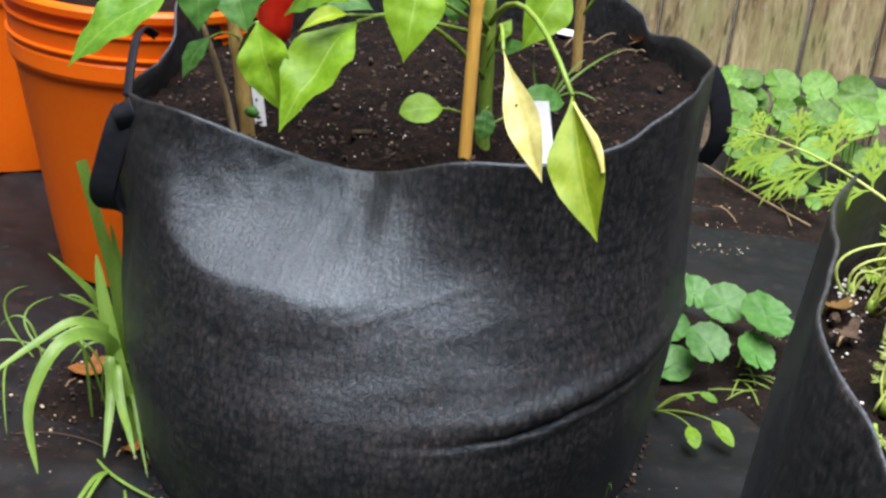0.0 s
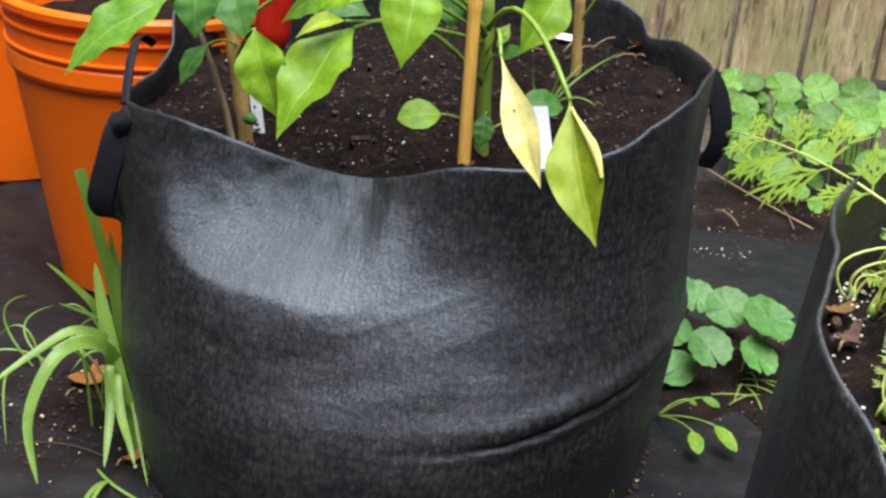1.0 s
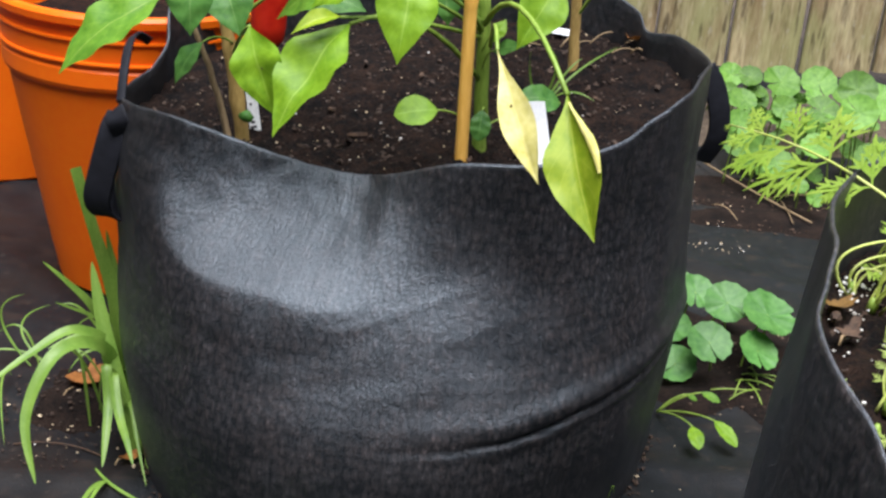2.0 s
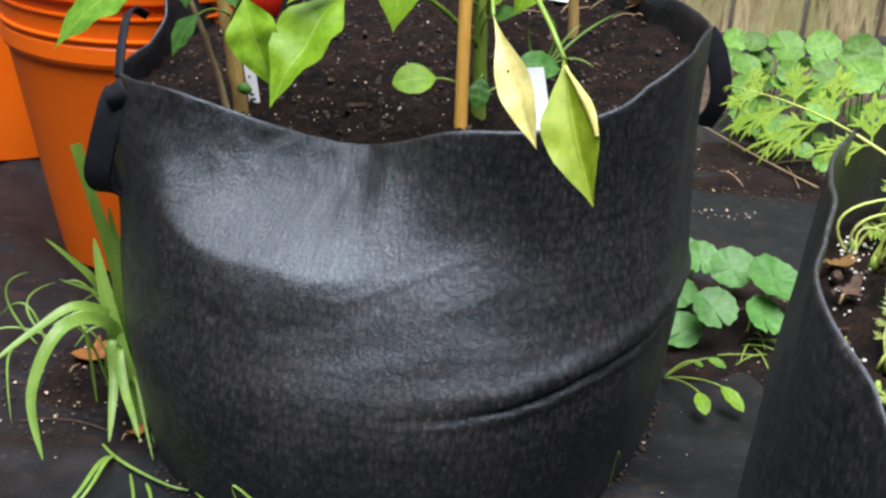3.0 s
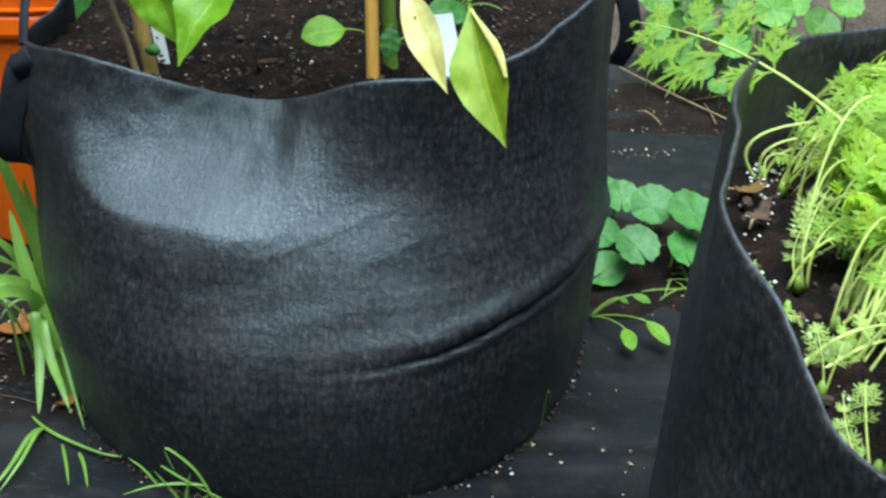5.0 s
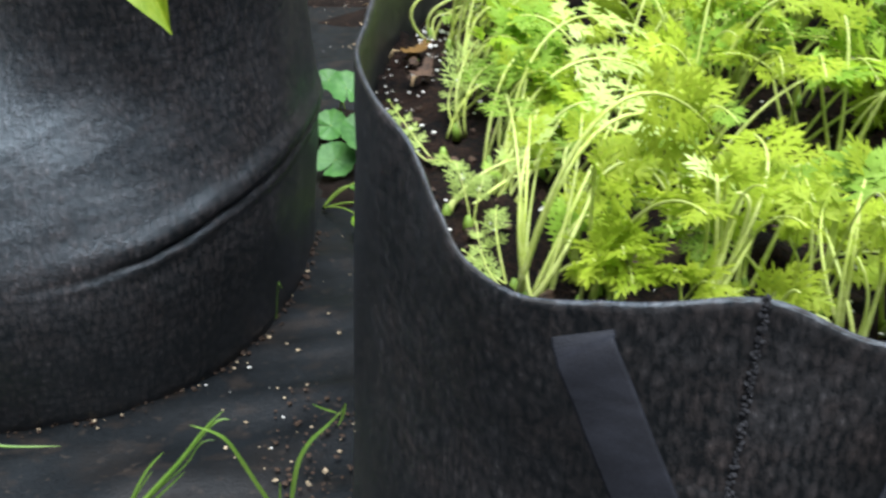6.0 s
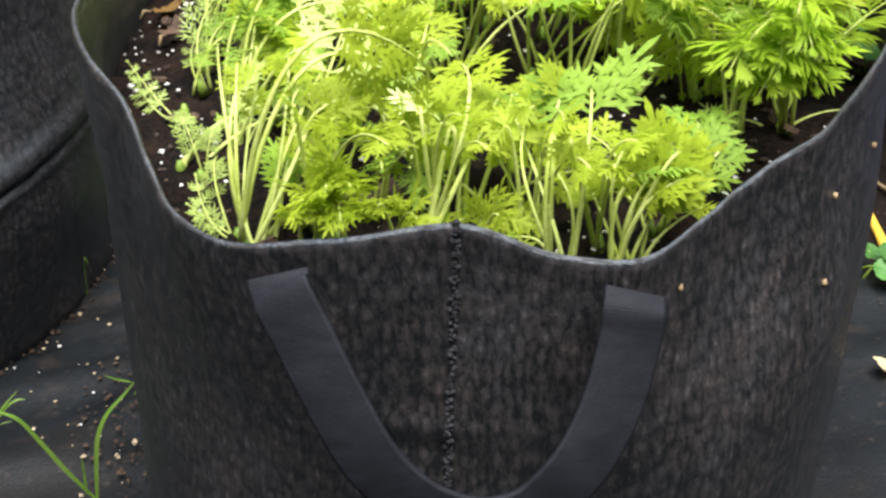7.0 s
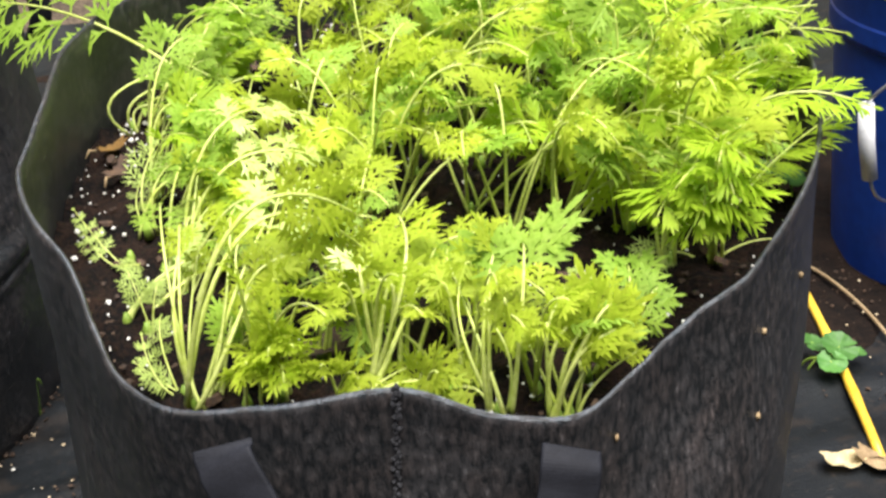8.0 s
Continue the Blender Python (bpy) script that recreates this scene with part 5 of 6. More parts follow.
# ---- grass weeds ----
clump = thing("grass_weed", at_ground(-0.290, 1.180), "tall grass weed with broad drooping light green blades", "grass", "grass weeds")
UPRIGHT = (
    (0.0165, (-0.268, 1.185, 0.006), (-0.286, 1.190, 0.062), (-0.302, 1.200, 0.139), (-0.321, 1.200, 0.206), (-0.337, 1.200, 0.269)),
    (0.0170, (-0.252, 1.105, 0.006), (-0.282, 1.130, 0.079), (-0.300, 1.150, 0.134), (-0.314, 1.170, 0.182)),
    (0.0110, (-0.280, 1.190, 0.006), (-0.297, 1.180, 0.084), (-0.315, 1.170, 0.132), (-0.334, 1.160, 0.160), (-0.356, 1.150, 0.187)),
    (0.0080, (-0.285, 1.200, 0.020), (-0.300, 1.200, 0.100), (-0.320, 1.190, 0.112), (-0.352, 1.170, 0.134)),
    (0.0080, (-0.280, 1.180, 0.020), (-0.298, 1.170, 0.089), (-0.315, 1.140, 0.116), (-0.345, 1.120, 0.108)),
    (0.0100, (-0.266, 1.195, 0.006), (-0.282, 1.200, 0.102), (-0.295, 1.210, 0.129), (-0.308, 1.220, 0.168), (-0.313, 1.220, 0.196)))
ARCHING = (
    (0.0125, (-0.270, 1.160, 0.006), (-0.284, 1.150, 0.092), (-0.317, 1.120, 0.131), (-0.352, 1.090, 0.117), (-0.390, 1.055, 0.092)),
    (0.0155, (-0.275, 1.150, 0.006), (-0.289, 1.130, 0.104), (-0.321, 1.080, 0.128), (-0.341, 1.040, 0.079), (-0.325, 1.010, 0.026)),
    (0.0105, (-0.288, 1.135, 0.060), (-0.288, 1.120, 0.097), (-0.281, 1.100, 0.066), (-0.276, 1.070, 0.044), (-0.274, 1.050, 0.024)),
    (0.0095, (-0.278, 1.135, 0.060), (-0.281, 1.120, 0.088), (-0.268, 1.090, 0.060), (-0.253, 1.060, 0.050), (-0.242, 1.040, 0.036)),
    (0.0045, (-0.270, 1.120, 0.050), (-0.259, 1.100, 0.066), (-0.246, 1.070, 0.047), (-0.227, 1.030, 0.020)),
    (0.0060, (-0.285, 1.160, 0.030), (-0.278, 1.150, 0.076), (-0.264, 1.130, 0.075), (-0.259, 1.110, 0.040)))
for i, (w, *pts) in enumerate(UPRIGHT + ARCHING):
    part("blade", ribbon(smooth_line(pts, 6), w, n=6 * (len(pts) - 1), cut=0.62 if i == 0 else 0.0), GRASS, clump)
wild = random.Random(44)
for i in range(11):
    a = Vector(at_ground(-0.294 + wild.uniform(-0.02, 0.012), 1.178 + wild.uniform(-0.05, 0.08)))
    e = a + Vector((wild.uniform(-0.07, 0.025), wild.uniform(-0.07, 0.02), wild.uniform(0.01, 0.09)))
    part("blade", ribbon((a, a.lerp(e, 0.5) + Vector((0, 0, wild.uniform(0.03, 0.06))), e), wild.uniform(0.002, 0.005)), GRASS, clump)
thin = thing("grass_weed", at_ground(-0.412, 1.249), "wisps of thin curling grass on weed fabric", "grass", "grass weeds")
for pts in (((-0.4116, 1.2597, 0.008), (-0.4463, 1.2726, 0.06), (-0.418, 1.2708, 0.09)), ((-0.4014, 1.2591, 0.008), (-0.4249, 1.2711, 0.05), (-0.4572, 1.2732, 0.03)), ((-0.3911, 1.2584, 0.008), (-0.3592, 1.2665, 0.06), (-0.3335, 1.2543, 0.075)),
            ((-0.4221, 1.2295, 0.012), (-0.4143, 1.1774, 0.03), (-0.3832, 1.0933, 0.01)), ((-0.4012, 1.2694, 0.008), (-0.431, 1.2922, 0.04), (-0.3996, 1.3004, 0.065)), ((-0.391, 1.2687, 0.008), (-0.442, 1.2618, 0.025), (-0.4734, 1.2432, 0.01))):
    part("blade", ribbon(pts, 0.0026), GRASS, thin)
thin = thing("grass_weed", at_ground(-0.242, 1.039), "low trailing grass at the foot of the bag", "grass", "grass weeds")
for w, *pts in (
        (0.0032, (-0.2852, 1.0659, 0.0110), (-0.2665, 1.0411, 0.0140), (-0.2412, 1.0214, 0.0140), (-0.2044, 0.9996, 0.0140), (-0.1823, 0.9988, 0.0110)),
        (0.0028, (-0.1892, 1.0018, 0.0110), (-0.1730, 0.9891, 0.0120), (-0.1561, 0.9709, 0.0110)),
        (0.0048, (-0.2673, 1.0476, 0.0110), (-0.2748, 1.0205, 0.0200), (-0.2804, 0.9721, 0.0200), (-0.2926, 0.9447, 0.0110)),
        (0.0040, (-0.2673, 1.0476, 0.0110), (-0.2681, 1.0161, 0.0240), (-0.2713, 0.9734, 0.0240), (-0.2847, 0.9454, 0.0110)),
        (0.0030, (-0.2461, 1.0188, 0.0110), (-0.2343, 0.9834, 0.0120), (-0.2266, 0.9558, 0.0110)),
        (0.0034, (-0.2280, 1.0055, 0.0110), (-0.2183, 0.9821, 0.0140), (-0.2090, 0.9523, 0.0110)),
        (0.0034, (-0.2692, 1.1425, 0.0110), (-0.2450, 1.0972, 0.0200), (-0.2330, 1.0620, 0.0200), (-0.2159, 1.0546, 0.0110)),
        (0.0030, (-0.2680, 1.1449, 0.0110), (-0.2491, 1.0858, 0.0300), (-0.2445, 1.0959, 0.0110))):
    part("blade", ribbon(smooth_line(pts, 5), w, n=5 * (len(pts) - 1)), GRASS, thin)


def sprout(root, tips, width, label):
    ob = thing("grass_weed", root, label, "grass", "grass weeds")
    a = Vector(root)
    for t in tips:
        t = Vector(t)
        part("blade", ribbon((a, (a + t) / 2 + Vector((0, 0, 0.022)), t), width), GRASS, ob)


tuft_weed = thing("grass_weed", at_ground(-0.121, 0.893), "small spiky grass tuft at the foot of the bag", "grass", "grass weeds")
for w, *pts in (
        (0.0024, (-0.0880, 0.8930, 0.0381), (-0.1036, 0.8930, 0.0721), (-0.1268, 0.8930, 0.0937), (-0.1197, 0.8930, 0.0696)),
        (0.0026, (-0.0942, 0.8930, 0.0559), (-0.1166, 0.8930, 0.0580), (-0.1396, 0.8930, 0.0555), (-0.1656, 0.8930, 0.0465)),
        (0.0022, (-0.1313, 0.8930, 0.0763), (-0.1075, 0.8930, 0.0583), (-0.0670, 0.8930, 0.0326)),
        (0.0036, (-0.1163, 0.8930, 0.0209), (-0.1128, 0.8930, 0.0416), (-0.1076, 0.8930, 0.0685)),
        (0.0028, (-0.1086, 0.8930, 0.0423), (-0.0738, 0.8930, 0.0332), (-0.0380, 0.8930, 0.0198), (0.0048, 0.8930, 0.0121)),
        (0.0020, (-0.1156, 0.8930, 0.0232), (-0.0891, 0.8930, 0.0206), (-0.0601, 0.8930, 0.0225)),
        (0.0026, (-0.1168, 0.8930, 0.0209), (-0.1187, 0.8930, 0.0421), (-0.1374, 0.8930, 0.0712)),
        (0.0022, (-0.1147, 0.8930, 0.0231), (-0.1032, 0.8930, 0.0378), (-0.0914, 0.8930, 0.0482)),
        (0.0020, (-0.1349, 0.8930, 0.0562), (-0.1461, 0.8930, 0.0731), (-0.1578, 0.8930, 0.0842))):
    part("blade", ribbon(smooth_line(pts, 5), w, n=5 * (len(pts) - 1)), GRASS, tuft_weed)
weed = thing("grass_weed", at_ground(0.054, 0.787), "small bushy grass sprout on weed fabric", "grass", "grass weeds")
for w, *pts in (
        (0.0032, (0.0560, 0.7869, 0.0137), (0.0809, 0.7869, 0.0344), (0.1070, 0.7869, 0.0633), (0.1268, 0.7869, 0.0863), (0.1370, 0.7869, 0.0923), (0.1435, 0.7869, 0.0912)),
        (0.0028, (0.0576, 0.7869, 0.0132), (0.0774, 0.7869, 0.0337), (0.1021, 0.7869, 0.0591), (0.1232, 0.7869, 0.0851), (0.1400, 0.7869, 0.1011)),
        (0.0026, (0.0552, 0.7869, 0.0139), (0.0669, 0.7869, 0.0383), (0.0788, 0.7869, 0.0572), (0.0915, 0.7869, 0.0702)),
        (0.0016, (0.0600, 0.7869, 0.0125), (0.0856, 0.7869, 0.0370), (0.1064, 0.7869, 0.0547), (0.1195, 0.7869, 0.0726), (0.1308, 0.7869, 0.0745)),
        (0.0024, (0.0624, 0.7869, 0.0118), (0.0843, 0.7869, 0.0295), (0.1053, 0.7869, 0.0483)),
        (0.0020, (0.0560, 0.7869, 0.0137), (0.0676, 0.7869, 0.0353), (0.0811, 0.7869, 0.0538))):
    part("blade", ribbon(smooth_line(pts, 5), w, n=5 * (len(pts) - 1)), GRASS, weed)
weed = thing("grass_weed", at_ground(0.178, 0.745), "thin grass sprout with arching blades", "grass", "grass weeds")
for w, *pts in (
        (0.0036, (0.1783, 0.7448, 0.0131), (0.1620, 0.7448, 0.0469), (0.1497, 0.7448, 0.0774), (0.1392, 0.7448, 0.1022), (0.1289, 0.7448, 0.1131), (0.1137, 0.7448, 0.1221)),
        (0.0036, (0.1783, 0.7448, 0.0131), (0.1836, 0.7448, 0.0475), (0.1895, 0.7448, 0.0731), (0.1993, 0.7448, 0.0908), (0.2144, 0.7448, 0.1047), (0.2268, 0.7448, 0.1172)),
        (0.0022, (0.2276, 0.7448, 0.1211), (0.2252, 0.7448, 0.1104), (0.2207, 0.7448, 0.1011)),
        (0.0024, (0.1717, 0.7448, 0.0218), (0.1732, 0.7448, 0.0393), (0.1744, 0.7448, 0.0577)),
        (0.0018, (0.2209, 0.7448, 0.1135), (0.2111, 0.7448, 0.1190), (0.2028, 0.7448, 0.1251))):
    part("blade", ribbon(smooth_line(pts, 5), w, n=5 * (len(pts) - 1)), GRASS, weed)
sprout(at_ground(0.206, 1.050), [(0.2133, 1.0500, 0.0431), (0.1948, 1.0500, 0.0117)], 0.0022, "tiny grass shoot at the foot of the bag")


# ---- carrots ----
STYLES = {  # leaf material, lobe width, lobes a side, angle of the lobes, how far lobes reach
    # the pale style carries painted sun highlights
    "broad": (CARROT, 0.094, 3, 44, 0.52), "green": (CARROT_GREEN, 0.092, 3, 44, 0.52), "pale": (CARROT_SUNLIT, 0.085, 4, 38, 0.50),
    "long": (CARROT_LONG, 0.068, 4, 27, 0.62), "wispy": (CARROT_WISP, 0.045, 3, 48, 0.55), "over": (CARROT_GREEN, 0.065, 4, 36, 0.52)}


def lobe(g, p, d, side, up, length, w, droop):
    """One pointed finger of a leaflet, bent a little down at its tip."""
    s = len(g.v)
    m = p + d * (length * 0.55) - up * (droop * length * 0.25)
    g.v += [p - side * (w * 0.85), p + side * (w * 0.85), m + side * w, m - side * w, p + d * length - up * (droop * length)]
    g.f += [(s, s + 1, s + 2, s + 3), (s + 3, s + 2, s + 4)]


def pinna(g, p, d, up, length, r, style):
    """A leaflet cut into fingers along its rib; the fingers of large ones are toothed."""
    wide, count, spread, far = style[1:]
    side = d.cross(up).normalized()
    w = min(0.0018, max(0.00042, length * wide * 0.55))
    s = len(g.v)
    g.v += [p - side * (w * 0.4), p + side * (w * 0.4), p + d * (length * 0.45) + side * (w * 0.9), p + d * (length * 0.45) - side * (w * 0.9), p + d * (length * 0.8) + side * (w * 0.6), p + d * (length * 0.8) - side * (w * 0.6)]
    g.f += [(s, s + 1, s + 2, s + 3), (s + 3, s + 2, s + 4, s + 5)]
    for i in range(count):
        f = 0.16 + 0.62 * i / count
        for sgn in (-1, 1):
            a = radians(spread + r.uniform(-9, 9)) * sgn
            e = (d * math.cos(a) + side * math.sin(a) + up * r.uniform(-0.22, 0.18)).normalized()
            long = length * (far * (1 - f) + 0.14) * r.uniform(0.8, 1.15)
            q = p + d * (length * (f + r.uniform(-0.03, 0.03)))
            across = e.cross(up).normalized()
            lobe(g, q, e, across, up, long, w, r.uniform(0.0, 0.25))
            if long > 0.0085 and spread > 30:
                for t2 in (-1, 1):
                    b = radians(38) * t2
                    lobe(g, q + e * (long * 0.38), (e * math.cos(b) + across * math.sin(b)).normalized(), (across * math.cos(b) - e * math.sin(b)).normalized(), up, long * 0.46, w * 0.75, 0.1)
    lobe(g, p + d * (length * 0.72), d, side, up, length * 0.34, w, 0.15)


def carrot_frond(line, r, start, reach, pairs, lean, style):
    """The feathery leaf on the outer part of a stalk that runs along line."""
    g = Geo()
    n = len(line) - 1
    for k in range(pairs + 1):
        q = k / pairs
        t = start + (0.985 - start) * q ** 0.85
        i = min(n - 1, int(t * n))
        p, d = line[i].lerp(line[i + 1], t * n - i), (line[i + 1] - line[i]).normalized()
        side = d.cross(lean)
        side = side.normalized() if side.length > 1e-3 else Vector((1, 0, 0))
        up = side.cross(d).normalized()
        size = reach * ((1 - q) ** 0.7 * (0.72 + 0.42 * min(1, q * 3)) + 0.22)
        for sgn in (-1, 1) if k < pairs else (0,):
            a = radians(r.uniform(44, 66) - 18 * q) * sgn
            pd = (d * math.cos(a) + side * math.sin(a) + up * r.uniform(-0.22, 0.22)).normalized()
            pu = (up - pd * up.dot(pd)).normalized()
            pinna(g, p, pd, pu, size * r.uniform(0.82, 1.15) * (1.15 if sgn == 0 else 1), r, style)
    return g


def grow_frond(ob, foot, mid, tip, r, fat, reach, start, style="broad", label="", lean=None):
    foot, mid, tip = Vector(foot), Vector(mid), Vector(tip)
    line = bend(foot, mid, tip, 14)
    stalk = part("stalk", Geo().tube(line, [fat * (1.12 - 0.72 * i / 14) for i in range(15)], 6), CARROT_STALK, ob)
    d = tip - line[8]
    # leaves turn their upper side to the light and a little to the front
    toward = Vector((r.uniform(-0.7, 0.7), r.uniform(-0.8, 0.3), 1.0)).normalized()
    lean = Vector(lean).normalized() if lean else toward
    if abs(d.normalized().dot(lean)) > 0.8:
        lean = Vector((r.uniform(-0.3, 0.3), -1, 0.35)).normalized()
    part("frond", carrot_frond(line, r, start, reach, 3 if start > 0.78 else (5 if style == "long" else 4), lean, STYLES[style]), STYLES[style][0], stalk, label)


def crown(ob, p):
    part("crown", Geo().tube([p - Vector((0, 0, 0.004)), p + Vector((0, 0, 0.003)), p + Vector((0, 0, 0.007))], [0.0030, 0.0026, 0.0012], 9), GREEN_STEM, ob, "green crown at soil level")


def tuft(foot, stalks, label="carrot plant with feathery bright green leaves"):
    """A carrot plant by its foot and its stalks: bow, tip, thickness, reach of the leaflets, where the leaf begins, style."""
    r = random.Random(round(foot[0] * 9000 + foot[1] * 700))
    foot = Vector(foot)
    ob = thing("carrot_plant", foot, label, "carrot plant", "carrot plants")
    for mid, tip, fat, reach, start, style in stalks:
        base = foot + Vector((r.uniform(-0.006, 0.006), r.uniform(-0.004, 0.004), 0))
        grow_frond(ob, base, mid, tip, r, fat * 0.8, reach, start, style, "young leaf lightened as if sunlit" if style == "pale" else "")
    crown(ob, foot + Vector((0, 0, 0.003)))
    return ob


def carrot_plant(x, y, fronds, seed, tall, spread, bias, reach, styles, front=-0.20, label="carrot plant with feathery bright green leaves"):
    """A carrot plant of the thick of the bed; front: the line, along the bag's axis, that its leaves keep behind."""
    r = random.Random(seed)
    z = level_b(Vector((x, y, 0)))
    ob = thing("carrot_plant", (x, y, z), label, "carrot plant", "carrot plants")
    for i in range(fronds):
        a = 2 * math.pi * (i + r.uniform(-0.35, 0.35)) / fronds + seed
        out, high = spread * r.choice((0.6, 0.8, 1.0, 1.3)), tall * r.uniform(0.55, 1.1)
        foot = Vector((x + r.uniform(-0.006, 0.006), y + r.uniform(-0.006, 0.006), z - 0.004))
        tip = foot + Vector((out * math.cos(a) + bias[0] * r.uniform(0.5, 1.3), out * math.sin(a) + bias[1] * r.uniform(0.5, 1.3), high * r.uniform(0.6, 0.95)))
        away = tip - BAG_B.c
        along, over = away.dot(BAG_B.u), away.dot(BAG_B.v)
        k = math.hypot(along / 0.33, over / 0.25)
        most = 0.62 if over < -0.10 else (1.25 if over > 0.05 and along > -0.10 and tip.z > 0.45 else 0.84)
        if k > most:
            tip = Vector((BAG_B.c.x + away.x * most / k, BAG_B.c.y + away.y * most / k, tip.z))
        if along < front:
            tip += BAG_B.u * (front - along)
        mid = foot.lerp(tip, r.uniform(0.2, 0.5)) + Vector((r.uniform(-0.02, 0.02), r.uniform(-0.02, 0.02), high * r.uniform(0.5, 0.95)))
        wiry = r.random() < 0.42
        grow_frond(ob, foot, mid, tip, r, 0.00095 * r.uniform(0.8, 1.25), reach * r.uniform(0.7, 1.1) * (0.55 if wiry else 1.0), 0.78 if wiry else r.uniform(0.46, 0.66), r.choice(styles))
    crown(ob, Vector((x, y, z)))
    return ob


# the plants along the front and the two sides
tuft((0.278, 0.468, 0.364), [
    ((0.263, 0.452, 0.429), (0.297, 0.517, 0.442), 0.0015, 0.016, 0.80, "pale"),
    ((0.273, 0.456, 0.414), (0.290, 0.506, 0.444), 0.0015, 0.014, 0.86, "broad"),
    ((0.299, 0.460, 0.414), (0.314, 0.501, 0.445), 0.0014, 0.014, 0.86, "broad"),
    ((0.293, 0.430, 0.413), (0.359, 0.554, 0.442), 0.0017, 0.026, 0.80, "pale"),
    ((0.296, 0.442, 0.530), (0.380, 0.492, 0.430), 0.0018, 0.024, 0.68, "broad"),
    ((0.311, 0.476, 0.512), (0.381, 0.491, 0.410), 0.0016, 0.024, 0.66, "broad"),
    ((0.266, 0.452, 0.385), (0.300, 0.516, 0.428), 0.0014, 0.012, 0.88, "broad"),
    ((0.272, 0.459, 0.455), (0.287, 0.537, 0.443), 0.0013, 0.016, 0.80, "green"),
], "carrot plant with a sheaf of pale bare stalks")
tuft((0.286, 0.470, 0.364), [
    ((0.298, 0.469, 0.398), (0.304, 0.482, 0.402), 0.0016, 0.018, 0.55, "green"),
    ((0.314, 0.476, 0.440), (0.318, 0.471, 0.378), 0.0015, 0.020, 0.45, "broad"),
    ((0.310, 0.484, 0.391), (0.323, 0.461, 0.372), 0.0013, 0.018, 0.42, "broad"),
    ((0.284, 0.458, 0.380), (0.326, 0.514, 0.408), 0.0014, 0.016, 0.82, "broad"),
    ((0.305, 0.460, 0.437), (0.334, 0.516, 0.430), 0.0014, 0.018, 0.80, "broad"),
])
tuft((0.363, 0.444, 0.364), [
    ((0.369, 0.443, 0.415), (0.376, 0.451, 0.421), 0.0022, 0.022, 0.62, "broad"),
    ((0.393, 0.427, 0.471), (0.340, 0.465, 0.388), 0.0016, 0.024, 0.55, "broad"),
    ((0.354, 0.434, 0.459), (0.367, 0.467, 0.418), 0.0016, 0.020, 0.60, "pale"),
    ((0.376, 0.432, 0.410), (0.407, 0.471, 0.418), 0.0018, 0.020, 0.80, "broad"),
    ((0.381, 0.409, 0.460), (0.395, 0.491, 0.431), 0.0016, 0.024, 0.66, "broad"),
])
tuft((0.382, 0.453, 0.364), [
    ((0.385, 0.459, 0.447), (0.405, 0.431, 0.372), 0.0014, 0.010, 0.93, "broad"),
    ((0.365, 0.452, 0.452), (0.353, 0.474, 0.397), 0.0014, 0.018, 0.70, "broad"),
    ((0.401, 0.448, 0.415), (0.412, 0.467, 0.418), 0.0016, 0.022, 0.70, "green"),
    ((0.378, 0.446, 0.415), (0.407, 0.492, 0.421), 0.0015, 0.024, 0.66, "broad"),
])
tuft((0.348, 0.434, 0.364), [
    ((0.365, 0.438, 0.376), (0.393, 0.423, 0.372), 0.0012, 0.022, 0.35, "broad"),
    ((0.352, 0.434, 0.375), (0.378, 0.443, 0.373), 0.0011, 0.016, 0.50, "broad"),
    ((0.360, 0.416, 0.376), (0.409, 0.425, 0.372), 0.0014, 0.014, 0.55, "green"),
], "low carrot plant lying along the bag's rim")
tuft((0.405, 0.395, 0.364), [
    ((0.392, 0.390, 0.426), (0.423, 0.427, 0.444), 0.0015, 0.016, 0.86, "broad"),
    ((0.398, 0.388, 0.428), (0.418, 0.426, 0.439), 0.0014, 0.014, 0.88, "broad"),
    ((0.398, 0.378, 0.395), (0.403, 0.446, 0.426), 0.0015, 0.018, 0.82, "broad"),
    ((0.385, 0.404, 0.416), (0.401, 0.424, 0.424), 0.0012, 0.014, 0.85, "broad"),
    ((0.416, 0.386, 0.431), (0.428, 0.412, 0.443), 0.0016, 0.034, 0.80, "green"),
    ((0.416, 0.390, 0.399), (0.408, 0.413, 0.410), 0.0012, 0.012, 0.80, "broad"),
    ((0.403, 0.402, 0.385), (0.387, 0.416, 0.373), 0.0011, 0.020, 0.50, "broad"),
], "carrot plant with slender upright stalks")
tuft((0.427, 0.379, 0.364), [
    ((0.425, 0.375, 0.407), (0.446, 0.379, 0.417), 0.0016, 0.022, 0.60, "broad"),
    ((0.428, 0.374, 0.410), (0.456, 0.372, 0.412), 0.0016, 0.024, 0.55, "broad"),
    ((0.416, 0.378, 0.433), (0.462, 0.384, 0.413), 0.0015, 0.020, 0.60, "green"),
    ((0.440, 0.378, 0.436), (0.474, 0.388, 0.391), 0.0013, 0.014, 0.85, "broad"),
    ((0.442, 0.373, 0.424), (0.453, 0.376, 0.423), 0.0016, 0.026, 0.60, "broad"),
    ((0.416, 0.378, 0.426), (0.436, 0.387, 0.427), 0.0011, 0.010, 0.92, "broad"),
    ((0.440, 0.376, 0.403), (0.472, 0.396, 0.402), 0.0013, 0.018, 0.60, "green"),
], "carrot plant with a dense tuft of green stalks")
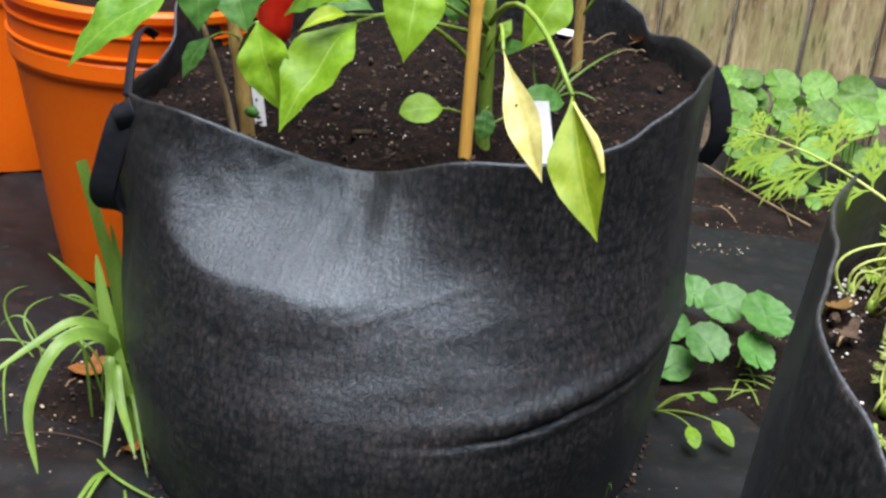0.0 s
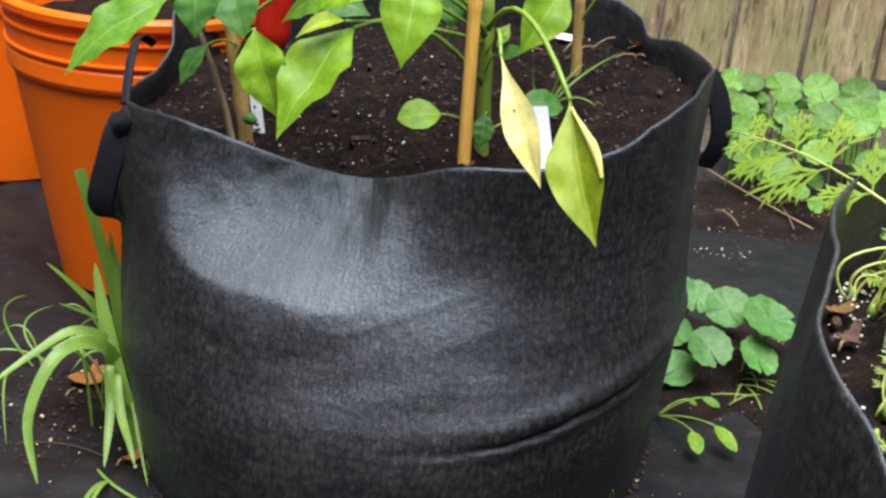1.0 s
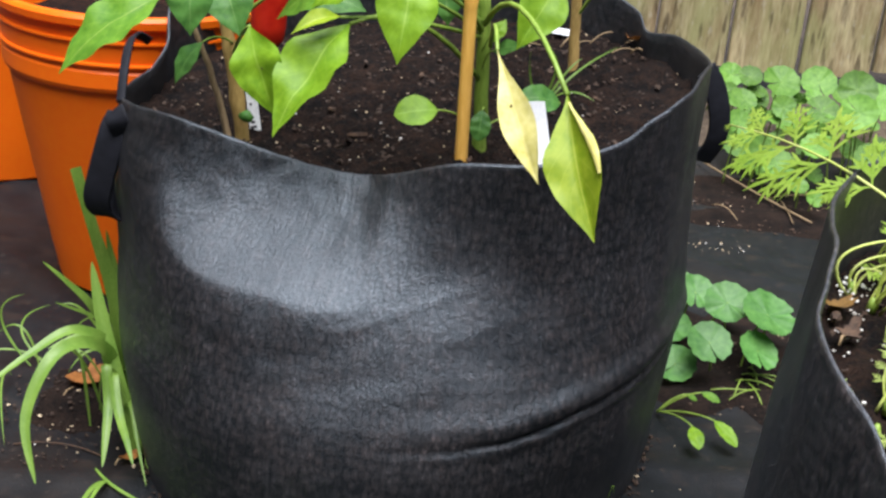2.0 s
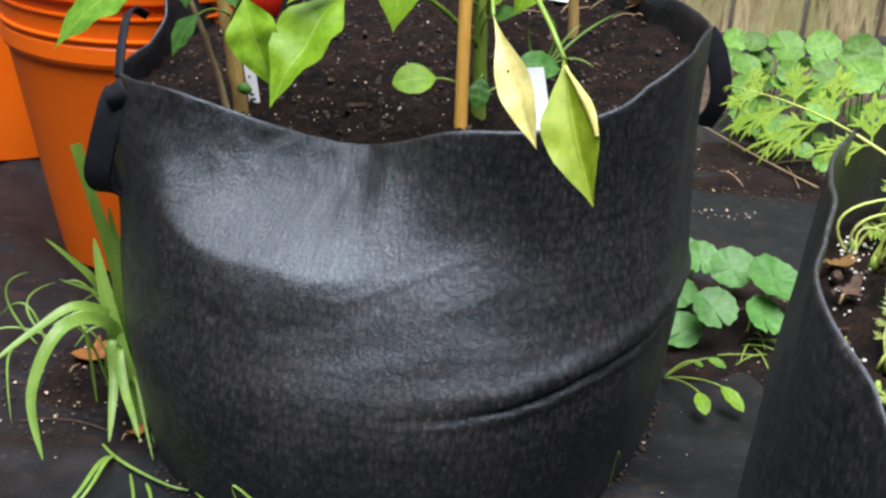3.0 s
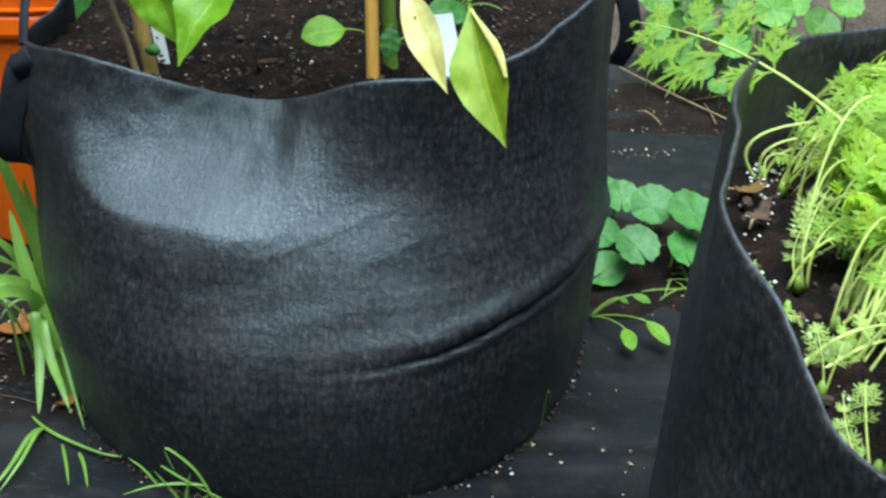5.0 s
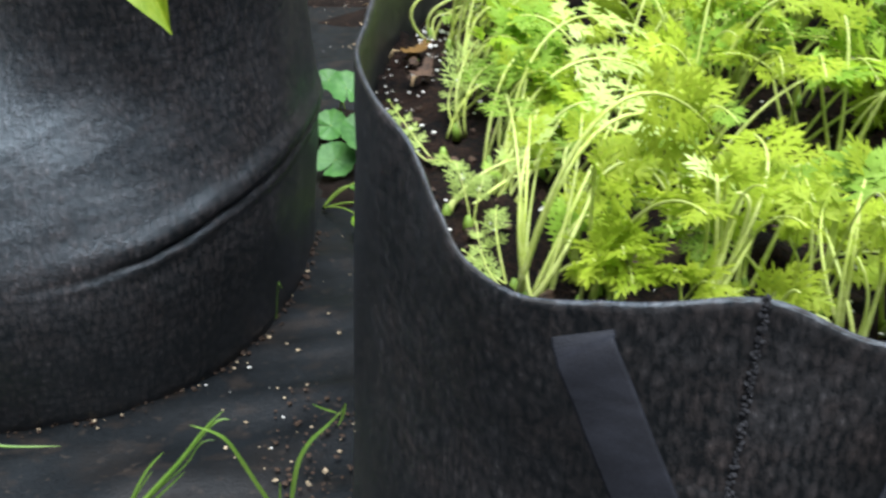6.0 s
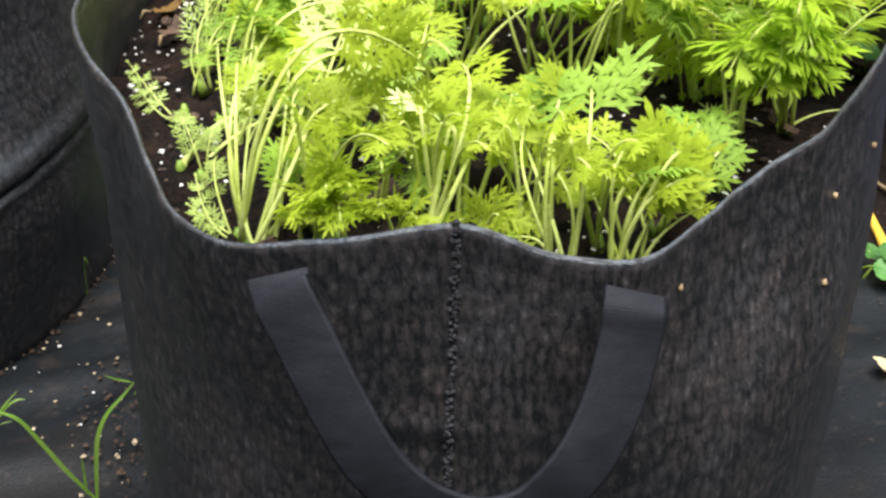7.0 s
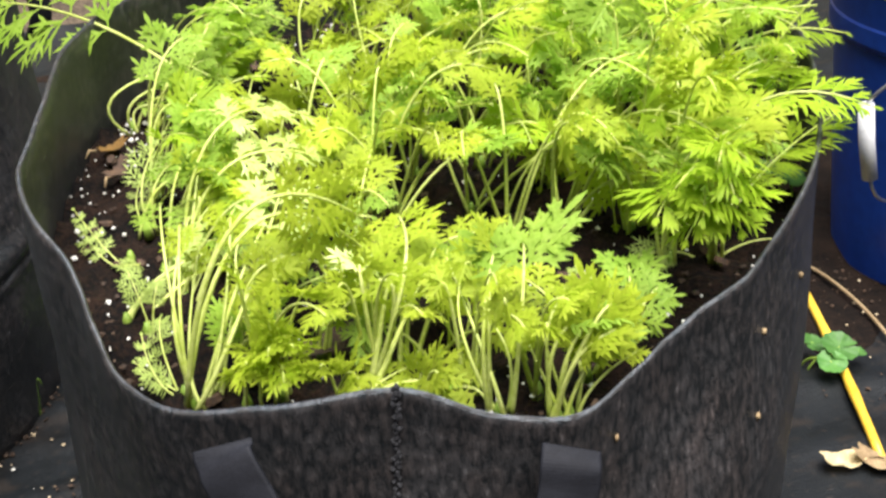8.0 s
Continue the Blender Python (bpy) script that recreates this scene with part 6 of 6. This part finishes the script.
tuft((0.433, 0.379, 0.364), [
    ((0.431, 0.375, 0.401), (0.441, 0.386, 0.421), 0.0014, 0.018, 0.75, "broad"),
    ((0.438, 0.376, 0.386), (0.472, 0.383, 0.389), 0.0012, 0.012, 0.85, "broad"),
    ((0.436, 0.376, 0.390), (0.456, 0.387, 0.410), 0.0015, 0.022, 0.60, "broad"),
    ((0.421, 0.386, 0.395), (0.422, 0.399, 0.401), 0.0011, 0.014, 0.80, "broad"),
    ((0.428, 0.386, 0.390), (0.426, 0.391, 0.410), 0.0013, 0.014, 0.85, "broad"),
])
tuft((0.275, 0.477, 0.364), [
    ((0.259, 0.475, 0.371), (0.262, 0.499, 0.395), 0.0009, 0.009, 0.45, "wispy"),
    ((0.266, 0.485, 0.398), (0.273, 0.502, 0.400), 0.0008, 0.009, 0.45, "wispy"),
    ((0.271, 0.473, 0.372), (0.256, 0.500, 0.380), 0.0008, 0.009, 0.50, "wispy"),
], "young carrot plant with wispy grey-green leaves")
tuft((0.277, 0.631, 0.364), [
    ((0.266, 0.628, 0.372), (0.253, 0.668, 0.391), 0.0008, 0.009, 0.50, "wispy"),
    ((0.260, 0.615, 0.373), (0.255, 0.669, 0.378), 0.0008, 0.009, 0.55, "wispy"),
    ((0.283, 0.603, 0.376), (0.267, 0.621, 0.372), 0.0008, 0.009, 0.50, "wispy"),
], "young carrot plant with wispy grey-green leaves")
tuft((0.270, 0.545, 0.364), [
    ((0.270, 0.544, 0.385), (0.267, 0.560, 0.398), 0.0008, 0.011, 0.50, "wispy"),
    ((0.275, 0.545, 0.387), (0.281, 0.554, 0.391), 0.0008, 0.009, 0.50, "wispy"),
], "young carrot plant with wispy grey-green leaves")
tuft((0.298, 0.583, 0.364), [
    ((0.319, 0.595, 0.467), (0.394, 0.596, 0.419), 0.0014, 0.021, 0.58, "pale"),
    ((0.317, 0.618, 0.492), (0.401, 0.624, 0.431), 0.0014, 0.021, 0.58, "pale"),
    ((0.323, 0.593, 0.445), (0.312, 0.597, 0.399), 0.0013, 0.017, 0.70, "pale"),
], "carrot plant with leaves lightened as if sunlit on arching stalks")
tuft((0.316, 0.831, 0.364), [
    ((0.256, 0.807, 0.425), (0.445, 0.878, 0.393), 0.0015, 0.024, 0.62, "green"),
    ((0.296, 0.825, 0.409), (0.409, 0.851, 0.388), 0.0014, 0.022, 0.60, "green"),
    ((0.309, 0.838, 0.397), (0.356, 0.833, 0.372), 0.0012, 0.016, 0.50, "green"),
    ((0.330, 0.842, 0.407), (0.390, 0.819, 0.372), 0.0013, 0.022, 0.55, "broad"),
], "carrot plant with long stalks arching at the rim")
tuft((0.293, 0.663, 0.364), [
    ((0.283, 0.655, 0.403), (0.319, 0.707, 0.411), 0.0010, 0.016, 0.50, "wispy"),
    ((0.292, 0.660, 0.405), (0.329, 0.692, 0.401), 0.0012, 0.020, 0.55, "green"),
    ((0.282, 0.668, 0.387), (0.303, 0.691, 0.396), 0.0009, 0.009, 0.40, "wispy"),
    ((0.305, 0.669, 0.418), (0.346, 0.669, 0.383), 0.0012, 0.020, 0.60, "green"),
])
tuft((0.572, 0.473, 0.364), [
    ((0.562, 0.480, 0.390), (0.572, 0.483, 0.403), 0.0013, 0.026, 0.60, "long"),
    ((0.580, 0.466, 0.421), (0.674, 0.505, 0.422), 0.0015, 0.026, 0.66, "long"),
    ((0.570, 0.470, 0.404), (0.640, 0.504, 0.410), 0.0012, 0.022, 0.72, "long"),
    ((0.596, 0.475, 0.376), (0.614, 0.466, 0.372), 0.0009, 0.005, 0.92, "broad"),
    ((0.558, 0.484, 0.376), (0.531, 0.488, 0.372), 0.0010, 0.016, 0.55, "wispy"),
])
tuft((0.577, 0.523, 0.364), [
    ((0.604, 0.514, 0.475), (0.676, 0.476, 0.435), 0.0017, 0.030, 0.55, "long"),
    ((0.588, 0.526, 0.465), (0.616, 0.509, 0.397), 0.0016, 0.034, 0.42, "long"),
    ((0.575, 0.538, 0.457), (0.609, 0.503, 0.372), 0.0016, 0.032, 0.42, "long"),
    ((0.577, 0.517, 0.474), (0.662, 0.524, 0.446), 0.0016, 0.032, 0.50, "long"),
], "tall carrot plant leaning out over the bag's rim")
tuft((0.549, 0.522, 0.364), [
    ((0.552, 0.540, 0.483), (0.588, 0.493, 0.372), 0.0016, 0.030, 0.45, "long"),
    ((0.539, 0.542, 0.463), (0.568, 0.509, 0.372), 0.0015, 0.028, 0.45, "long"),
    ((0.536, 0.543, 0.463), (0.540, 0.526, 0.372), 0.0015, 0.026, 0.45, "broad"),
    ((0.554, 0.525, 0.479), (0.597, 0.524, 0.432), 0.0016, 0.032, 0.50, "long"),
])
tuft((0.625, 0.596, 0.364), [
    ((0.630, 0.592, 0.474), (0.733, 0.574, 0.439), 0.0017, 0.032, 0.50, "long"),
    ((0.631, 0.589, 0.491), (0.712, 0.604, 0.445), 0.0016, 0.032, 0.50, "long"),
    ((0.620, 0.611, 0.469), (0.671, 0.585, 0.406), 0.0016, 0.034, 0.45, "long"),
    ((0.617, 0.615, 0.472), (0.629, 0.603, 0.385), 0.0016, 0.032, 0.45, "long"),
], "tall carrot plant leaning out over the bag's rim")
tuft((0.546, 0.602, 0.364), [
    ((0.541, 0.616, 0.453), (0.583, 0.587, 0.377), 0.0015, 0.028, 0.50, "broad"),
    ((0.550, 0.621, 0.442), (0.525, 0.593, 0.372), 0.0015, 0.028, 0.55, "broad"),
    ((0.540, 0.607, 0.444), (0.586, 0.608, 0.422), 0.0015, 0.030, 0.50, "long"),
    ((0.521, 0.619, 0.433), (0.519, 0.626, 0.392), 0.0014, 0.024, 0.60, "broad"),
])
tuft((0.571, 0.472, 0.364), [
    ((0.551, 0.426, 0.482), (0.507, 0.412, 0.452), 0.0013, 0.030, 0.52, "long"),
    ((0.541, 0.435, 0.468), (0.518, 0.404, 0.438), 0.0013, 0.030, 0.48, "long"),
    ((0.540, 0.435, 0.478), (0.532, 0.400, 0.448), 0.0013, 0.030, 0.52, "long"),
    ((0.562, 0.442, 0.455), (0.512, 0.409, 0.425), 0.0013, 0.030, 0.49, "long"),
    ((0.534, 0.439, 0.468), (0.499, 0.414, 0.438), 0.0013, 0.030, 0.52, "long"),
    ((0.554, 0.442, 0.455), (0.541, 0.406, 0.425), 0.0013, 0.030, 0.50, "long"),
    ((0.556, 0.440, 0.488), (0.529, 0.410, 0.458), 0.0013, 0.030, 0.42, "long"),
], "carrot plant with long drooping leaves near the rim")
tuft((0.316, 0.473, 0.364), [
    ((0.327, 0.462, 0.436), (0.321, 0.458, 0.429), 0.0012, 0.018, 0.84, "broad"),
    ((0.329, 0.446, 0.425), (0.331, 0.444, 0.427), 0.0012, 0.016, 0.84, "broad"),
    ((0.306, 0.462, 0.447), (0.302, 0.445, 0.445), 0.0014, 0.016, 0.84, "broad"),
    ((0.315, 0.417, 0.458), (0.325, 0.382, 0.450), 0.0013, 0.015, 0.84, "broad"),
], "carrot plant with long thin bare stalks")
tuft((0.366, 0.453, 0.364), [
    ((0.351, 0.431, 0.445), (0.343, 0.426, 0.436), 0.0014, 0.013, 0.84, "broad"),
    ((0.362, 0.438, 0.441), (0.369, 0.418, 0.439), 0.0013, 0.013, 0.84, "broad"),
    ((0.363, 0.407, 0.445), (0.363, 0.373, 0.445), 0.0011, 0.013, 0.84, "broad"),
    ((0.359, 0.441, 0.442), (0.362, 0.440, 0.435), 0.0012, 0.012, 0.84, "broad"),
], "carrot plant with long thin bare stalks")
tuft((0.403, 0.417, 0.364), [
    ((0.412, 0.426, 0.450), (0.402, 0.424, 0.430), 0.0011, 0.012, 0.84, "broad"),
    ((0.404, 0.399, 0.460), (0.397, 0.373, 0.450), 0.0011, 0.013, 0.84, "broad"),
    ((0.393, 0.418, 0.442), (0.389, 0.421, 0.426), 0.0014, 0.013, 0.84, "broad"),
    ((0.405, 0.397, 0.437), (0.408, 0.371, 0.427), 0.0014, 0.013, 0.84, "broad"),
    ((0.415, 0.436, 0.423), (0.417, 0.438, 0.428), 0.0013, 0.018, 0.84, "broad"),
], "carrot plant with long thin bare stalks")
tuft((0.428, 0.401, 0.364), [
    ((0.420, 0.373, 0.434), (0.413, 0.359, 0.432), 0.0015, 0.014, 0.84, "broad"),
    ((0.416, 0.381, 0.441), (0.427, 0.366, 0.438), 0.0011, 0.015, 0.84, "broad"),
    ((0.404, 0.388, 0.448), (0.405, 0.383, 0.432), 0.0014, 0.017, 0.84, "broad"),
], "carrot plant with long thin bare stalks")
# the thick of the bed, denser and taller towards its far right
bed_rng = random.Random(61)
count = 0
for iu in range(10):
    for iv in range(8):
        along = -0.165 + 0.047 * iu + bed_rng.uniform(-0.016, 0.016)
        over = -0.150 + 0.044 * iv + bed_rng.uniform(-0.016, 0.016)
        p = BAG_B.c + BAG_B.u * along + BAG_B.v * over
        if math.hypot(along / 0.33, over / 0.25) > 0.80 or over < -0.11 and along > -0.02 or along < -0.115 and -0.03 < over < 0.09 or along < -0.05 and over > 0.14 or math.hypot(along + 0.205, over - 0.042) < 0.062:
            continue
        rich = smooth(-0.20, 0.20, over + 0.45 * along)
        right = over > 0.02
        carrot_plant(p.x, p.y, 4 + round(2.4 * rich), 200 + count, 0.075 + 0.085 * rich, 0.055 + 0.03 * rich, (0.01 + 0.05 * rich, 0.0 - 0.05 * rich), 0.024 + 0.007 * rich,
                     ("long", "long", "green") if right and along > -0.1 else ("broad", "broad", "green"), -0.215 if over < -0.03 else -0.185)
        count += 1

# wispy young plants along the left rim
wisp = random.Random(62)
for i in range(9):
    along = -0.19 + 0.030 * i
    p = BAG_B.c + BAG_B.u * along + BAG_B.v * (-0.150 + wisp.uniform(-0.010, 0.02) + 0.03 * smooth(-0.14, -0.22, along))
    carrot_plant(p.x, p.y, 4, 350 + i, 0.055, 0.035, (0.0, 0.01), 0.011, ("wispy", "green"), label="young carrot plant with wispy thread-like leaves")
for i, (x, y) in enumerate(((0.262, 0.560), (0.300, 0.690), (0.470, 0.425), (0.498, 0.442))):
    carrot_plant(x, y, 4, 300 + i, 0.034, 0.022, (0, 0), 0.012, ("wispy", "green"), label="small carrot seedling with finely cut leaves")

for i, (x, y, reach) in enumerate(((0.312, 0.478, 0.021), (0.345, 0.478, 0.022), (0.398, 0.450, 0.022), (0.455, 0.402, 0.022), (0.372, 0.500, 0.024))):
    carrot_plant(x, y, 4, 420 + i, 0.062, 0.040, (0.0, 0.0), reach, ("broad", "broad", "green"), -0.31, "low carrot plant with spreading yellow-green leaves")

# broad leaves lie just inside the front rim
front_rng = random.Random(88)
for tip in ((0.299, 0.430, 0.402), (0.312, 0.421, 0.398), (0.341, 0.400, 0.402), (0.374, 0.384, 0.402), (0.302, 0.438, 0.400), (0.306, 0.419, 0.415)):
    tip = Vector(tip)
    foot = tip + Vector((front_rng.uniform(-0.006, 0.012), front_rng.uniform(0.022, 0.036), 0))
    foot.z = 0.364
    side = tip + Vector((front_rng.uniform(-0.022, 0.022), front_rng.uniform(0.006, 0.02), front_rng.uniform(-0.01, 0.012)))
    tuft(foot, [((foot + tip) / 2 + Vector((0, 0, 0.030)), tip, 0.0012, 0.021, 0.42, "broad"), ((foot + side) / 2 + Vector((0, 0, 0.026)), side, 0.0011, 0.018, 0.45, "broad")], "low carrot plant with broad yellow-green leaves by the rim")

# leafy plants where the bed thickens behind its bare left edge
for i, (x, y) in enumerate(((0.323, 0.805), (0.351, 0.884), (0.318, 0.745), (0.386, 0.962), (0.354, 0.835), (0.343, 0.777), (0.384, 0.893), (0.309, 0.700))):
    carrot_plant(x, y, 6, 470 + i, 0.095, 0.050, (0.0, 0.0), 0.026, ("green", "long", "green"), -0.31)

# one long leaf reaches out over the rim
over = tuft((0.385, 0.660, 0.363), [((0.400, 0.640, 0.470), (0.430, 0.690, 0.450), 0.0014, 0.024, 0.55, "green"), ((0.36, 0.66, 0.45), (0.33, 0.68, 0.43), 0.0013, 0.022, 0.5, "green")], "carrot plant with a long leaf arching over the bag's rim")
grow_frond(over, (0.392, 0.640, 0.372), (0.335, 0.775, 0.478), (0.240, 0.955, 0.442), random.Random(77), 0.0015, 0.052, 0.60, "over", lean=(-0.3, -0.8, 0.7))

for x, y, w in ((0.651, 0.515, 0.020), (0.646, 0.533, 0.014), (0.672, 0.548, 0.012)):
    weed = thing("seedling", (x, y, 0.37), "tiny round-leaved seedling on potting soil", "seedling", "round-leaved seedlings")
    part("leaf", round_leaf((x, y, 0.382), w / 2, (0.3, 0.1, x * 40), x), PENNY, weed)
    part("leaf_stalk", Geo().tube(bend((x + 0.004, y, 0.366), (x + 0.003, y, 0.376), (x, y, 0.382), 4), 0.0007, 5), GREEN_STEM, weed)
for p in ((0.4378, 0.3439, 0.3769), (0.5485, 0.3930, 0.3719), (0.5362, 0.3764, 0.3351), (0.6032, 0.4372, 0.3667)):
    p = Vector(p)
    o = p - BAG_B.c
    o.z = 0
    tagged(part("bark_flake", Geo().blob(p + o.normalized() * 0.001, 0.0019, rnd, 1.6), TWIG), "tiny pale flake stuck on black felt", "bark flake", "flakes on felt")
